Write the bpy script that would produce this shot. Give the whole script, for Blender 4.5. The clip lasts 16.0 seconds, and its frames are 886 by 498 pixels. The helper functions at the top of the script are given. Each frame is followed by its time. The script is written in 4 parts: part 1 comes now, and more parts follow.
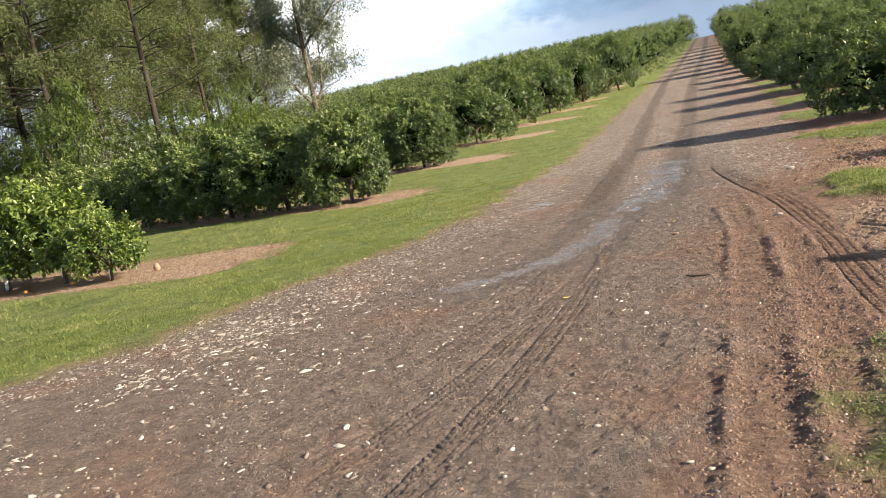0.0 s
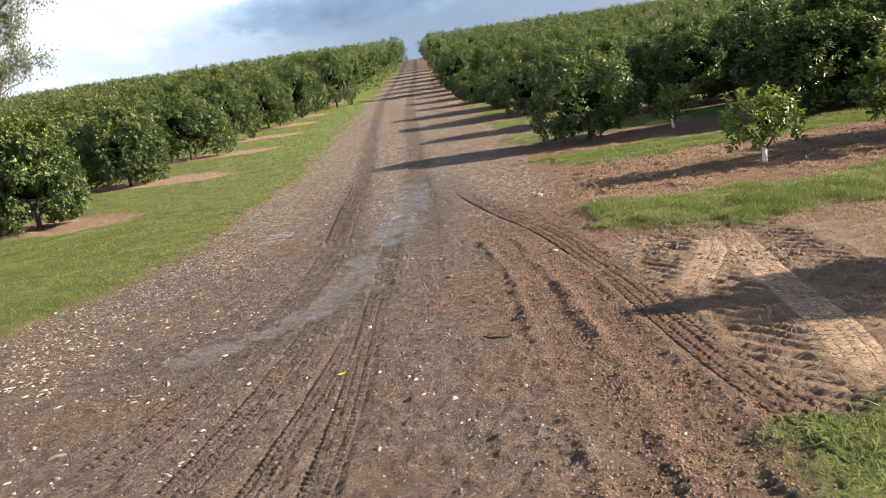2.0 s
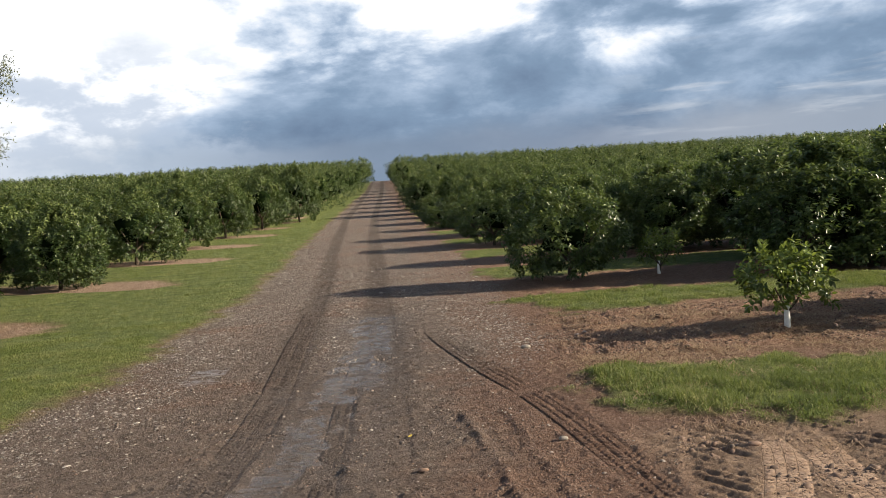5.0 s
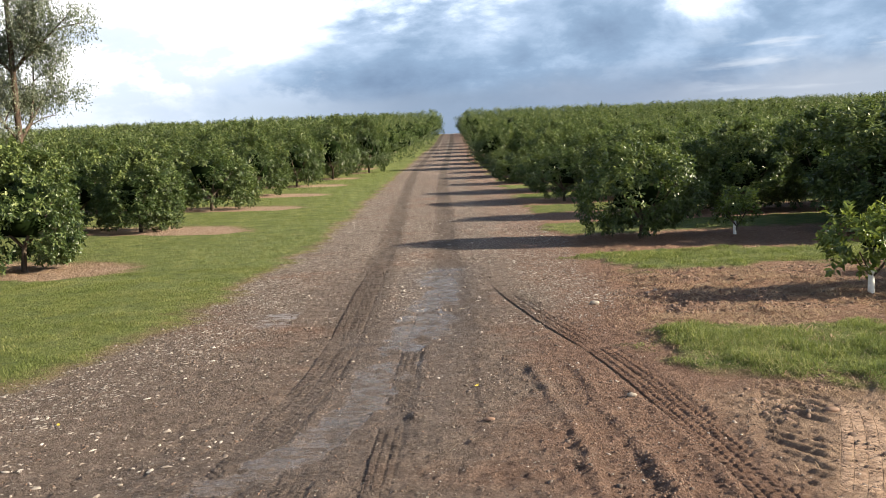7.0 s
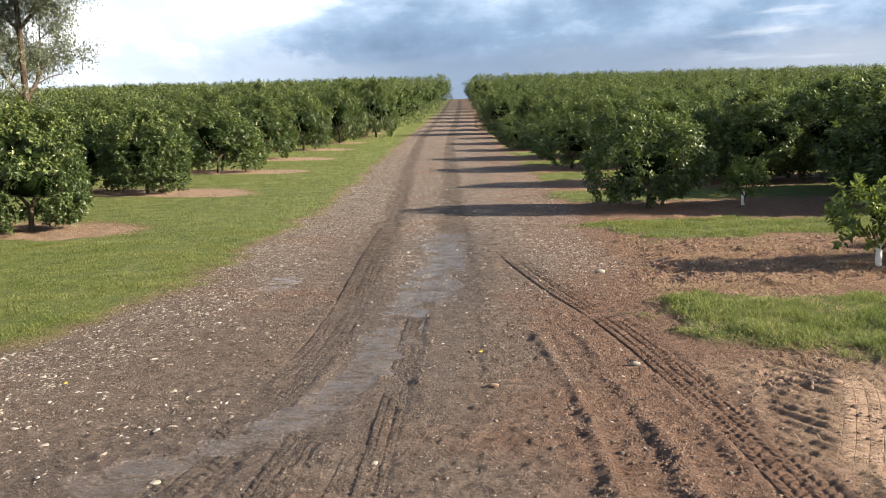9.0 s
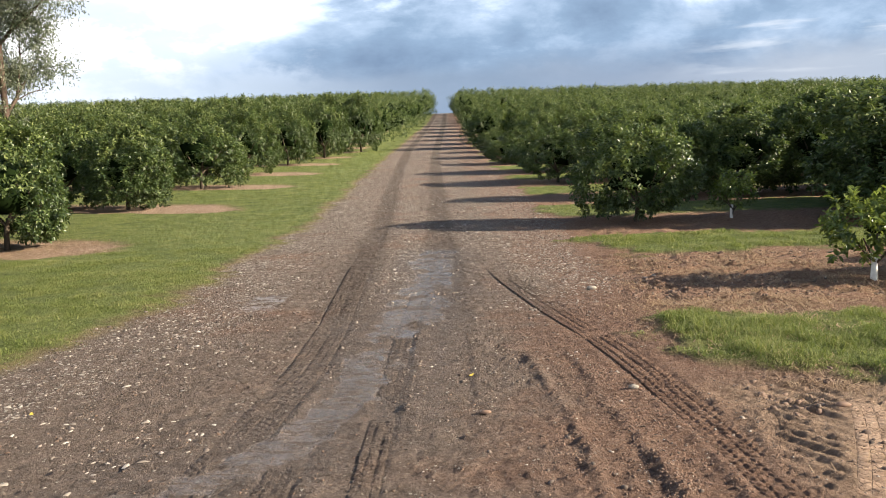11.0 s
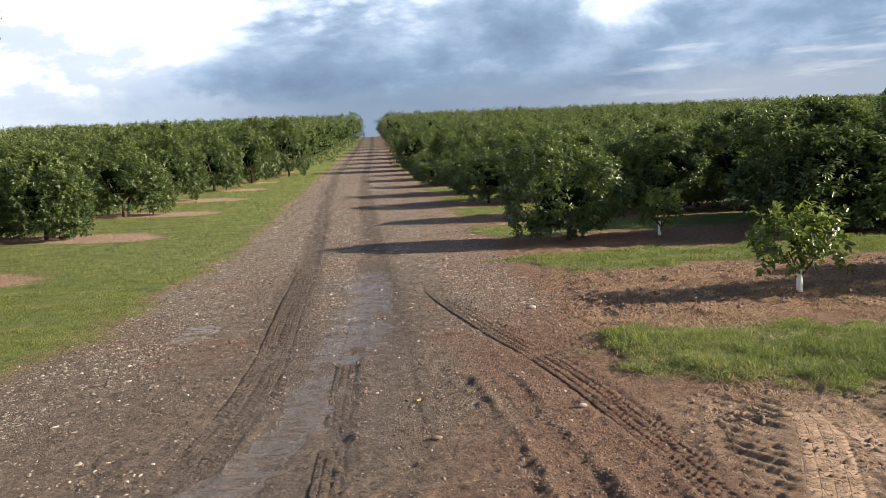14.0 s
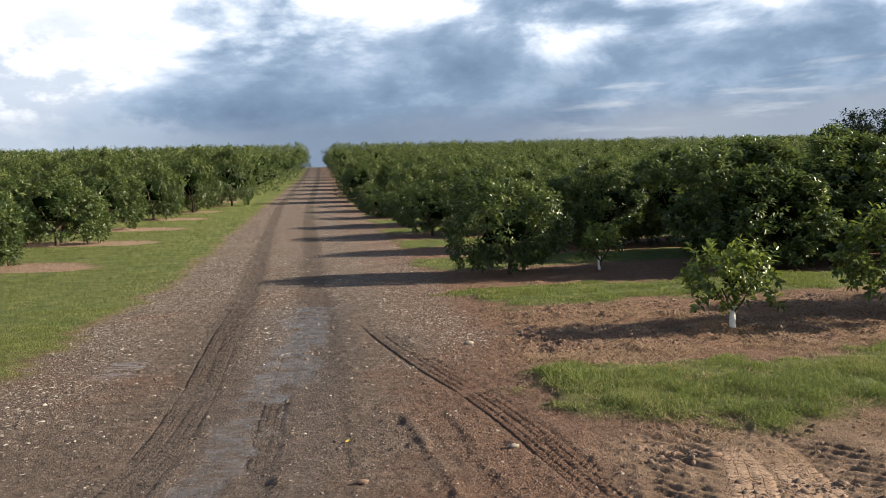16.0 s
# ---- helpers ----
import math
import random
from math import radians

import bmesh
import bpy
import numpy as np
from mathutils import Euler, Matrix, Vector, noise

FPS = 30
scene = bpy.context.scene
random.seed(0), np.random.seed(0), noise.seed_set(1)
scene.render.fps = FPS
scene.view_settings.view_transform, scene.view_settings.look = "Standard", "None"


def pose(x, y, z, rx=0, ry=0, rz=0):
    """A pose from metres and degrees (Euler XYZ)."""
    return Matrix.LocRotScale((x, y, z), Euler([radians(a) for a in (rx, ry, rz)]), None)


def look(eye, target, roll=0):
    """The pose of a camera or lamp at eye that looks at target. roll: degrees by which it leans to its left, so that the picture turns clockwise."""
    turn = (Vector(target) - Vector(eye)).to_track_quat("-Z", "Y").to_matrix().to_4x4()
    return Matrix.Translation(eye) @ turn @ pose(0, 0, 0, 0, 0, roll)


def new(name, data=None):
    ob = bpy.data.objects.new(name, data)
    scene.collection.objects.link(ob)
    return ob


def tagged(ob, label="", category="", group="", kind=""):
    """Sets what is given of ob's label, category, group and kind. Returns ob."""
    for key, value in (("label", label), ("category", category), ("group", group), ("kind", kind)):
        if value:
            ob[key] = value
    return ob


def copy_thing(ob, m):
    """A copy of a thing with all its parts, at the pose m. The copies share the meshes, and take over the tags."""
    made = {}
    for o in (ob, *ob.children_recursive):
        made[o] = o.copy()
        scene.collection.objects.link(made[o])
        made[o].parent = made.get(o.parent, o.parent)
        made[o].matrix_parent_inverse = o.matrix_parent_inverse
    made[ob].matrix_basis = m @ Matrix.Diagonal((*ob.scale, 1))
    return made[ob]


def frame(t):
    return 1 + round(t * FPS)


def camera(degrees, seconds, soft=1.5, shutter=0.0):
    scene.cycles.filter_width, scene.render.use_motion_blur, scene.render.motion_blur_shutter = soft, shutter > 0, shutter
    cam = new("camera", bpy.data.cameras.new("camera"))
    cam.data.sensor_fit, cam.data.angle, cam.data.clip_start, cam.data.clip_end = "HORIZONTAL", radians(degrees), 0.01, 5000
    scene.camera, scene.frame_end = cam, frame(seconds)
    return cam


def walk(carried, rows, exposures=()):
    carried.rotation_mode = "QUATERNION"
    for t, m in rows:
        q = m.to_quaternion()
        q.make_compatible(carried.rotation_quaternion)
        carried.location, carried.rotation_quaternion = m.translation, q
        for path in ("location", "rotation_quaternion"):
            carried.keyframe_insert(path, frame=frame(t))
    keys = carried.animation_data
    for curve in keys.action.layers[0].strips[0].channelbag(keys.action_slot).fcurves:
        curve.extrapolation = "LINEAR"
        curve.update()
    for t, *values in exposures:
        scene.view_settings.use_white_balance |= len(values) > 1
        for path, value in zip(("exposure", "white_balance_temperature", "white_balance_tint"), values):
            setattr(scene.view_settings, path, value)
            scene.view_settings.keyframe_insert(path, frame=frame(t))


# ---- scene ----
cam = camera(58.49, 16.0, soft=0.55)
PATH = [
    (0.0, pose(0.709, -3.635, 1.496, 81.031, 10.433, 18.556)),
    (0.5, pose(0.467, -3.342, 1.560, 79.001, 10.036, 10.680)),
    (1.0, pose(0.312, -2.915, 1.570, 81.475, 10.708, 9.551)),
    (1.5, pose(0.206, -2.629, 1.566, 81.091, 9.639, 9.531)),
    (2.0, pose(0.151, -2.259, 1.580, 78.746, 8.274, -1.892)),
    (2.5, pose(0.197, -1.873, 1.558, 80.853, 7.167, -6.927)),
    (3.0, pose(0.193, -1.518, 1.566, 81.650, 6.571, -3.894)),
    (3.5, pose(0.135, -1.195, 1.562, 81.759, 5.927, -4.615)),
    (4.0, pose(0.137, -0.888, 1.546, 79.775, 5.305, -5.144)),
    (4.5, pose(0.181, -0.596, 1.607, 85.702, 3.611, -6.670)),
    (5.0, pose(0.039, -0.456, 1.615, 87.336, 3.663, -4.569)),
    (5.2, pose(-0.005, -0.427, 1.612, 86.519, 3.436, -3.153)),
    (7.3, pose(0.006, -0.424, 1.585, 84.225, 2.292, 0.406)),
    (7.5, pose(0.006, -0.413, 1.582, 84.144, 2.253, 0.389)),
    (8.0, pose(0.010, -0.404, 1.572, 83.177, 1.982, 0.396)),
    (8.5, pose(0.009, -0.407, 1.572, 82.084, 1.572, 0.788)),
    (8.7, pose(-0.001, -0.418, 1.587, 81.828, 1.434, 0.926)),
    (10.8, pose(0.031, -0.202, 1.587, 82.512, 1.471, 0.813)),
    (11.0, pose(-0.018, -0.161, 1.585, 82.819, 1.712, -0.162)),
    (11.5, pose(-0.122, -0.131, 1.598, 83.411, 2.246, -5.699)),
    (12.0, pose(-0.130, -0.112, 1.597, 84.013, 1.973, -6.107)),
    (12.5, pose(-0.076, -0.075, 1.592, 84.374, 1.584, -4.995)),
    (13.0, pose(-0.093, -0.083, 1.593, 84.374, 1.886, -3.402)),
    (13.5, pose(-0.141, -0.106, 1.592, 84.414, 2.362, -2.443)),
    (14.0, pose(-0.110, -0.092, 1.585, 84.241, 2.584, -5.341)),
    (14.5, pose(0.006, -0.019, 1.581, 84.706, 2.041, -10.878)),
    (15.0, pose(0.062, 0.006, 1.619, 86.954, 1.617, -11.337)),
    (15.5, pose(0.053, 0.001, 1.611, 87.048, 1.723, -11.237)),
    (16.0, pose(0.000, -0.000, 1.600, 86.398, 1.740, -9.176)),
]
walk(cam, PATH, [(0.0, 1.52), (0.6, 1.46), (1.5, 1.38), (2.0, 1.36), (3.0, 1.22), (3.5, 1.3), (4.1, 1.3), (4.5, 1.12), (4.7, 0.78), (5.2, 0.71), (7.3, 1.27), (8.7, 1.33), (10.8, 1.3), (11.5, 1.1), (12.5, 0.97), (13.5, 0.97), (14.0, 1.06), (14.6, 1.05), (15.0, 0.70), (15.5, 0.68), (16.0, 0.84)])

# ---- world, sun ----
SUN_EL, SUN_AZ = 22.5, 7.0            # degrees: height, and turn from +x towards -y
to_sun = Vector((math.cos(radians(SUN_EL)) * math.cos(radians(SUN_AZ)),
                 -math.cos(radians(SUN_EL)) * math.sin(radians(SUN_AZ)), math.sin(radians(SUN_EL))))
sun = new("sun", bpy.data.lights.new("sun", "SUN"))
sun.data.energy, sun.data.angle, sun.data.color = 5.0, radians(0.6), (1.0, 0.86, 0.66)
sun.matrix_basis = look(to_sun * 50, (0, 0, 0))


class Nodes:
    """Short hand for a node tree."""

    def __init__(self, tree):
        self.tree = tree
        tree.nodes.clear()

    def add(self, kind, _out=0, **sets):
        n = self.tree.nodes.new(kind)
        for k, v in sets.items():
            if k.startswith("i_"):
                key = k[2:]
                sock = n.inputs[int(key)] if key.isdigit() else n.inputs[key.replace("_", " ")]
                if isinstance(v, bpy.types.NodeSocket):
                    self.tree.links.new(v, sock)
                else:
                    sock.default_value = v
            elif k == "operation":
                n.operation = v
            elif k == "blend_type":
                n.blend_type = v
            elif k == "data_type":
                n.data_type = v
            elif k == "attribute_name":
                n.attribute_name = v
            elif k == "noise_dimensions":
                n.noise_dimensions = v
            elif k == "feature":
                n.feature = v
            elif k == "sky_type":
                n.sky_type = v
        return n

    def math(self, op, a, b=0.0, c=None):
        n = self.add("ShaderNodeMath", operation=op, i_0=a, i_1=b)
        if c is not None:
            if isinstance(c, bpy.types.NodeSocket):
                self.tree.links.new(c, n.inputs[2])
            else:
                n.inputs[2].default_value = c
        return n.outputs[0]

    def noise(self, vec, scale, detail=4.0, rough=0.55, distortion=0.0):
        n = self.add("ShaderNodeTexNoise", i_Vector=vec, i_Scale=scale, i_Detail=detail, i_Roughness=rough, i_Distortion=distortion)
        return n.outputs["Fac"]

    def ramp(self, fac, stops):
        n = self.add("ShaderNodeValToRGB", i_Fac=fac)
        e = n.color_ramp.elements
        while len(e) < len(stops):
            e.new(0.5)
        for el, (p, c) in zip(e, stops):
            el.position = p
            el.color = (*c, 1) if len(c) == 3 else c
        return n.outputs["Color"]

    def smooth(self, fac, lo, hi):
        n = self.add("ShaderNodeMapRange", i_Value=fac)
        n.interpolation_type = "SMOOTHSTEP"
        n.inputs["From Min"].default_value, n.inputs["From Max"].default_value = lo, hi
        return n.outputs["Result"]

    def mix(self, fac, a, b, blend="MIX"):
        n = self.add("ShaderNodeMix", data_type="RGBA")
        n.blend_type = blend
        for sock, v in ((n.inputs[0], fac), (n.inputs[6], a), (n.inputs[7], b)):
            if isinstance(v, bpy.types.NodeSocket):
                self.tree.links.new(v, sock)
            else:
                sock.default_value = (*v, 1) if isinstance(v, tuple) and len(v) == 3 else v
        return n.outputs[2]

    def link(self, a, b):
        self.tree.links.new(a, b)


world = bpy.data.worlds.new("sky")
scene.world = world
world.use_nodes = True
W = Nodes(world.node_tree)
sky = W.add("ShaderNodeTexSky", sky_type="NISHITA")
sky.sun_disc, sky.sun_elevation, sky.sun_rotation = False, radians(SUN_EL), radians(90 + SUN_AZ)
direction = W.add("ShaderNodeTexCoord").outputs["Generated"]
sep = W.add("ShaderNodeSeparateXYZ", i_0=direction)
dx, dy, dz = sep.outputs
# cloud noise on the view direction, flattened; height and turn in degrees
def sky_noise(scale, shift, flat=2.2, detail=8.0, rough=0.55, twist=0.25):
    v = W.add("ShaderNodeVectorMath", operation="MULTIPLY_ADD", i_0=direction, i_1=(1.0, 1.0, flat), i_2=shift).outputs[0]
    return W.math("SUBTRACT", W.noise(v, scale, detail, rough, twist), 0.5)


high = W.math("MULTIPLY", W.math("ARCSINE", dz), 57.3)
turn_ = W.math("MULTIPLY", W.math("ARCTAN2", dx, dy), 57.3)
roll_big, roll_mid = sky_noise(4.2, (3.1, 1.7, 0.4)), sky_noise(10.0, (7.7, 4.2, 2.0), 2.0, 9.0, 0.6, 0.1)
roll_two, bands = sky_noise(6.0, (1.3, 8.2, 5.0)), sky_noise(6.5, (4.4, 0.9, 3.0), 8.0, 6.0, 0.5)
billow = W.math("ADD", W.math("MULTIPLY", roll_big, 34.0), W.math("MULTIPLY", roll_mid, 13.0))
billow = W.math("MULTIPLY", billow, W.math("MULTIPLY_ADD", W.smooth(high, 6.5, 12.0), 0.7, 0.3))
# the storm deck: its upper edge climbs to the right, its belly fades into rain haze
edge_ = W.math("MINIMUM", W.math("MULTIPLY", W.math("ADD", turn_, 17.7), 0.22), 5.2)
depth_ = W.math("SUBTRACT", W.math("ADD", edge_, 7.6), W.math("ADD", high, billow))
side_ = W.smooth(W.math("ADD", turn_, W.math("MULTIPLY", roll_two, 26.0)), -24.0, -13.0)
inside = W.math("MULTIPLY", W.smooth(depth_, -4.0, 5.0), side_)
body = W.math("ADD", inside, W.math("ADD", W.math("MULTIPLY", roll_two, 1.25), W.math("MULTIPLY", roll_mid, 1.2)))
cloud = W.ramp(W.math("MULTIPLY", body, 0.7), [(0.0, (1.20, 1.21, 1.23)), (0.18, (0.98, 1.01, 1.06)), (0.34, (0.64, 0.74, 0.88)), (0.50, (0.38, 0.49, 0.65)), (0.68, (0.235, 0.335, 0.475)), (0.95, (0.155, 0.225, 0.34))])
# blue-grey lumps low on the left
lumps_ = W.math("MULTIPLY", W.smooth(W.math("ADD", roll_mid, W.math("MULTIPLY", roll_big, 0.7)), -0.06, 0.10), W.math("MULTIPLY", W.smooth(turn_, -4.0, -12.0), W.smooth(high, 15.0, 9.0)))
cloud = W.mix(W.math("MULTIPLY", lumps_, 0.8), cloud, (0.50, 0.59, 0.73))
# rain haze under the deck
haze_col = W.ramp(W.math("MULTIPLY_ADD", turn_, 0.0125, 0.4), [(0.05, (0.62, 0.69, 0.80)), (0.22, (0.44, 0.52, 0.63)), (0.36, (0.245, 0.31, 0.41)), (0.42, (0.20, 0.265, 0.365)), (0.56, (0.25, 0.305, 0.40)), (0.70, (0.40, 0.445, 0.52)), (0.80, (0.36, 0.41, 0.49))])
haze = W.smooth(W.math("ADD", high, W.math("MULTIPLY", roll_two, 5.0)), 7.2, 4.6)
cloud = W.mix(W.math("MULTIPLY", haze, 0.85), cloud, haze_col)
# pale streaks where the deck thins on the right
streak = W.math("MULTIPLY", W.smooth(bands, 0.0, 0.2), W.math("MULTIPLY", W.smooth(turn_, 15.0, 23.0), W.math("MULTIPLY", W.smooth(high, 3.8, 5.0), W.smooth(high, 12.0, 8.5))))
cloud = W.mix(W.math("MULTIPLY", streak, 0.6), cloud, (0.74, 0.77, 0.82))
vec = W.add("ShaderNodeVectorMath", operation="MULTIPLY", i_0=direction, i_1=(1.0, 1.0, 2.3)).outputs[0]
gap = W.smooth(W.math("ADD", W.smooth(dz, 0.30, 0.55), W.noise(W.add("ShaderNodeVectorMath", operation="ADD", i_0=vec, i_1=(1.0, 9.0, 0.0)).outputs[0], 3.2, 6.0)), 0.60, 0.68)
clear = W.math("MULTIPLY", gap, W.smooth(dz, 0.2, 0.3))
bluesky = W.mix(1.0, sky.outputs[0], (0.10, 0.10, 0.10), "MULTIPLY")
shade = W.mix(clear, cloud, bluesky)
ground_glow = W.mix(W.smooth(dz, -0.06, -0.01), (0.10, 0.09, 0.07), shade)
bg = W.add("ShaderNodeBackground", i_Color=ground_glow, i_Strength=0.62)
W.link(bg.outputs[0], W.add("ShaderNodeOutputWorld").inputs[0])


# ---- materials ----
def material(name):
    m = bpy.data.materials.new(name)
    m.use_nodes = True
    n = Nodes(m.node_tree)
    out = n.add("ShaderNodeOutputMaterial")
    bsdf = n.add("ShaderNodeBsdfPrincipled")
    n.link(bsdf.outputs[0], out.inputs[0])
    return m, n, bsdf, out


def leaf_material(name, stops, gloss=0.38, through_light=0.3, spec=0.5, tint=(0.30, 0.42, 0.05), patch=0.6):
    m, n, b, out = material(name)
    geo = n.add("ShaderNodeNewGeometry")
    rnd = geo.outputs["Random Per Island"]
    where = n.add("ShaderNodeNewGeometry").outputs["Position"]
    big = n.math("ADD", n.math("MULTIPLY", n.noise(where, 0.7, 2.0), 0.6), n.math("MULTIPLY", n.noise(where, 3.1, 1.0), 0.4))
    fac = n.math("ADD", n.math("MULTIPLY", rnd, 0.62), n.math("MULTIPLY", n.math("SUBTRACT", big, 0.35 if patch < 1 else 0.42), patch * 1.5))
    # pale leaves of the new flush, and sunlit crown tops painted paler
    fac = n.math("ADD", fac, n.math("MULTIPLY", n.add("ShaderNodeAttribute", attribute_name="flush").outputs["Fac"], 0.32))
    col = n.ramp(fac, stops)
    n.link(col, b.inputs["Base Color"])
    b.inputs["Roughness"].default_value = gloss
    b.inputs["Specular IOR Level"].default_value = spec
    tr = n.add("ShaderNodeBsdfTranslucent", i_Color=n.mix(0.6, col, tint))
    mixs = n.add("ShaderNodeMixShader", i_0=through_light, i_1=b.outputs[0], i_2=tr.outputs[0])
    n.link(mixs.outputs[0], out.inputs[0])
    return m


LEAF = leaf_material("citrus_leaf", [(0.08, (0.022, 0.041, 0.015)), (0.42, (0.046, 0.074, 0.025)), (0.74, (0.104, 0.140, 0.045)), (1.0, (0.23, 0.27, 0.09))], 0.36, 0.2, 0.45, (0.28, 0.40, 0.08))
LEAF_YOUNG = leaf_material("young_citrus_leaf", [(0.05, (0.022, 0.041, 0.010)), (0.45, (0.052, 0.086, 0.020)), (1.0, (0.24, 0.30, 0.07))], 0.34, 0.24, 0.45, (0.38, 0.48, 0.07))
# near-black without gloss: the shade inside the crowns, put into the colour
CORE_SHADE = leaf_material("inner_citrus_leaf", [(0.0, (0.006, 0.011, 0.004)), (1.0, (0.014, 0.024, 0.008))], 1.0, 0.0, 0.0)
GUM_LEAF = leaf_material("gum_leaf", [(0.0, (0.09, 0.112, 0.075)), (0.6, (0.19, 0.215, 0.15)), (1.0, (0.36, 0.38, 0.29))], 0.4, 0.25, 0.5, (0.25, 0.32, 0.10))
PINE_LEAF = leaf_material("pine_needles", [(0.0, (0.045, 0.060, 0.024)), (0.6, (0.092, 0.110, 0.042)), (1.0, (0.18, 0.182, 0.08))], 0.6, 0.15, 0.2)
BUSH_LEAF = leaf_material("bush_leaf", [(0.0, (0.035, 0.055, 0.015)), (0.6, (0.08, 0.112, 0.026)), (1.0, (0.18, 0.21, 0.05))], 0.5, 0.3, 0.4)
DARK_LEAF = leaf_material("dark_leaf", [(0.0, (0.007, 0.014, 0.006)), (0.6, (0.013, 0.024, 0.009)), (1.0, (0.03, 0.045, 0.016))], 0.5, 0.12, 0.3)
GRASS = leaf_material("grass_blade", [(0.0, (0.11, 0.15, 0.042)), (0.36, (0.185, 0.225, 0.064)), (0.6, (0.29, 0.315, 0.105)), (0.8, (0.40, 0.38, 0.165)), (1.0, (0.50, 0.42, 0.24))], 0.55, 0.34, 0.3, (0.32, 0.42, 0.07), 1.0)
DRY = leaf_material("dry_grass", [(0.0, (0.25, 0.16, 0.10)), (0.6, (0.45, 0.32, 0.21)), (1.0, (0.64, 0.51, 0.35))], 0.7, 0.2, 0.2, (0.4, 0.3, 0.12))


def plain(name, stops, scale, rough=0.85, bump=0.3, detail=6.0, spec=0.3):
    m, n, b, out = material(name)
    pos = n.add("ShaderNodeTexCoord").outputs["Object"]
    f1 = n.noise(pos, scale, detail, 0.62)
    f2 = n.noise(pos, scale * 0.17, 3.0)
    fac = n.math("ADD", n.math("MULTIPLY", f1, 0.65), n.math("MULTIPLY", f2, 0.35))
    n.link(n.ramp(fac, stops), b.inputs["Base Color"])
    b.inputs["Roughness"].default_value, b.inputs["Specular IOR Level"].default_value = rough, spec
    bp = n.add("ShaderNodeBump", i_Height=f1, i_Strength=bump, i_Distance=0.02)
    n.link(bp.outputs[0], b.inputs["Normal"])
    return m


BARK = plain("citrus_bark", [(0.3, (0.05, 0.038, 0.028)), (0.7, (0.13, 0.10, 0.075))], 40, 0.9, 0.5)
PINE_BARK = plain("pine_bark", [(0.3, (0.02, 0.016, 0.014)), (0.7, (0.052, 0.040, 0.033))], 9, 0.9, 0.8)
GUM_BARK = plain("gum_bark", [(0.38, (0.055, 0.036, 0.027)), (0.52, (0.12, 0.082, 0.06)), (0.66, (0.24, 0.20, 0.165))], 2.2, 0.8, 0.3)
GUARD = plain("white_trunk_guard", [(0.3, (0.62, 0.62, 0.60)), (0.7, (0.85, 0.85, 0.83))], 25, 0.6, 0.15)
PALE_STONE = plain("pale_stone", [(0.3, (0.22, 0.19, 0.155)), (0.7, (0.45, 0.41, 0.35))], 30, 0.8, 0.4)


# ---- helpers for meshes ----
def mesh_np(name, verts, faces, mat, smooth=False, second=None, which=None):
    """A mesh from arrays: verts (n, 3), faces (m, 3 or 4); which: the faces that take the second material."""
    verts, faces = np.asarray(verts, np.float32), np.asarray(faces, np.int32)
    me = bpy.data.meshes.new(name)
    me.vertices.add(len(verts))
    me.vertices.foreach_set("co", verts.ravel())
    k = faces.shape[1]
    me.loops.add(faces.size)
    me.loops.foreach_set("vertex_index", faces.ravel())
    me.polygons.add(len(faces))
    me.polygons.foreach_set("loop_start", np.arange(0, faces.size, k, dtype=np.int32))
    me.update(calc_edges=True)
    if smooth:
        me.polygons.foreach_set("use_smooth", np.ones(len(faces), bool))
    me.materials.append(mat)
    if second:
        me.materials.append(second)
        me.polygons.foreach_set("material_index", np.asarray(which, np.int32))
    return me


def lattice(ix, iy, seed):
    h = (ix.astype(np.int64) * 374761393 + iy.astype(np.int64) * 668265263 + seed * 974634777) & 0xFFFFFFFF
    h = ((h ^ (h >> 13)) * 1274126177) & 0xFFFFFFFF
    return ((h ^ (h >> 16)) & 0xFFFF) / 65535.0


def vnoise(x, y, seed=0):
    """Smooth noise, 0 to 1, one cell a metre."""
    x, y = np.asarray(x, float), np.asarray(y, float)
    ix, iy = np.floor(x), np.floor(y)
    fx, fy = x - ix, y - iy
    fx, fy = fx * fx * (3 - 2 * fx), fy * fy * (3 - 2 * fy)
    a, b = lattice(ix, iy, seed), lattice(ix + 1, iy, seed)
    c, d = lattice(ix, iy + 1, seed), lattice(ix + 1, iy + 1, seed)
    return (a * (1 - fx) + b * fx) * (1 - fy) + (c * (1 - fx) + d * fx) * fy


def fbm(x, y, scale, octaves=4, seed=0, gain=0.5):
    total, amp, norm = 0.0, 1.0, 0.0
    for k in range(octaves):
        c, s = math.cos(0.6 + 1.1 * k), math.sin(0.6 + 1.1 * k)
        total = total + amp * vnoise((c * x - s * y) * scale + 17.3 * k, (s * x + c * y) * scale - 9.1 * k, seed + k)
        norm += amp
        amp, scale = amp * gain, scale * 2.03
    return total / norm


def step(v, lo, hi):
    t = np.clip((v - lo) / (hi - lo), 0, 1)
    return t * t * (3 - 2 * t)


# ---- the lie of the land ----
def rise(y):
    """The height of the ground along the road: level near by, then a hill."""
    ys = np.array([-400, -60, 0, 18, 30, 42, 55, 70, 95, 118, 140, 165, 200, 300, 600, 4000.0])
    zs = np.array([0, 0, 0, 0, 0.3, 0.76, 1.35, 2.1, 4.0, 6.05, 7.85, 8.9, 8.9, 5, -10, -60.0])
    y = np.asarray(y, float)
    # a smooth curve: the mean of the broken line over a stretch that grows with distance
    w = np.clip(y * 0.12, 1.0, 14.0)
    return sum(np.interp(y + k * w / 3, ys, zs) for k in (-3, -2, -1, 0, 1, 2, 3)) / 7


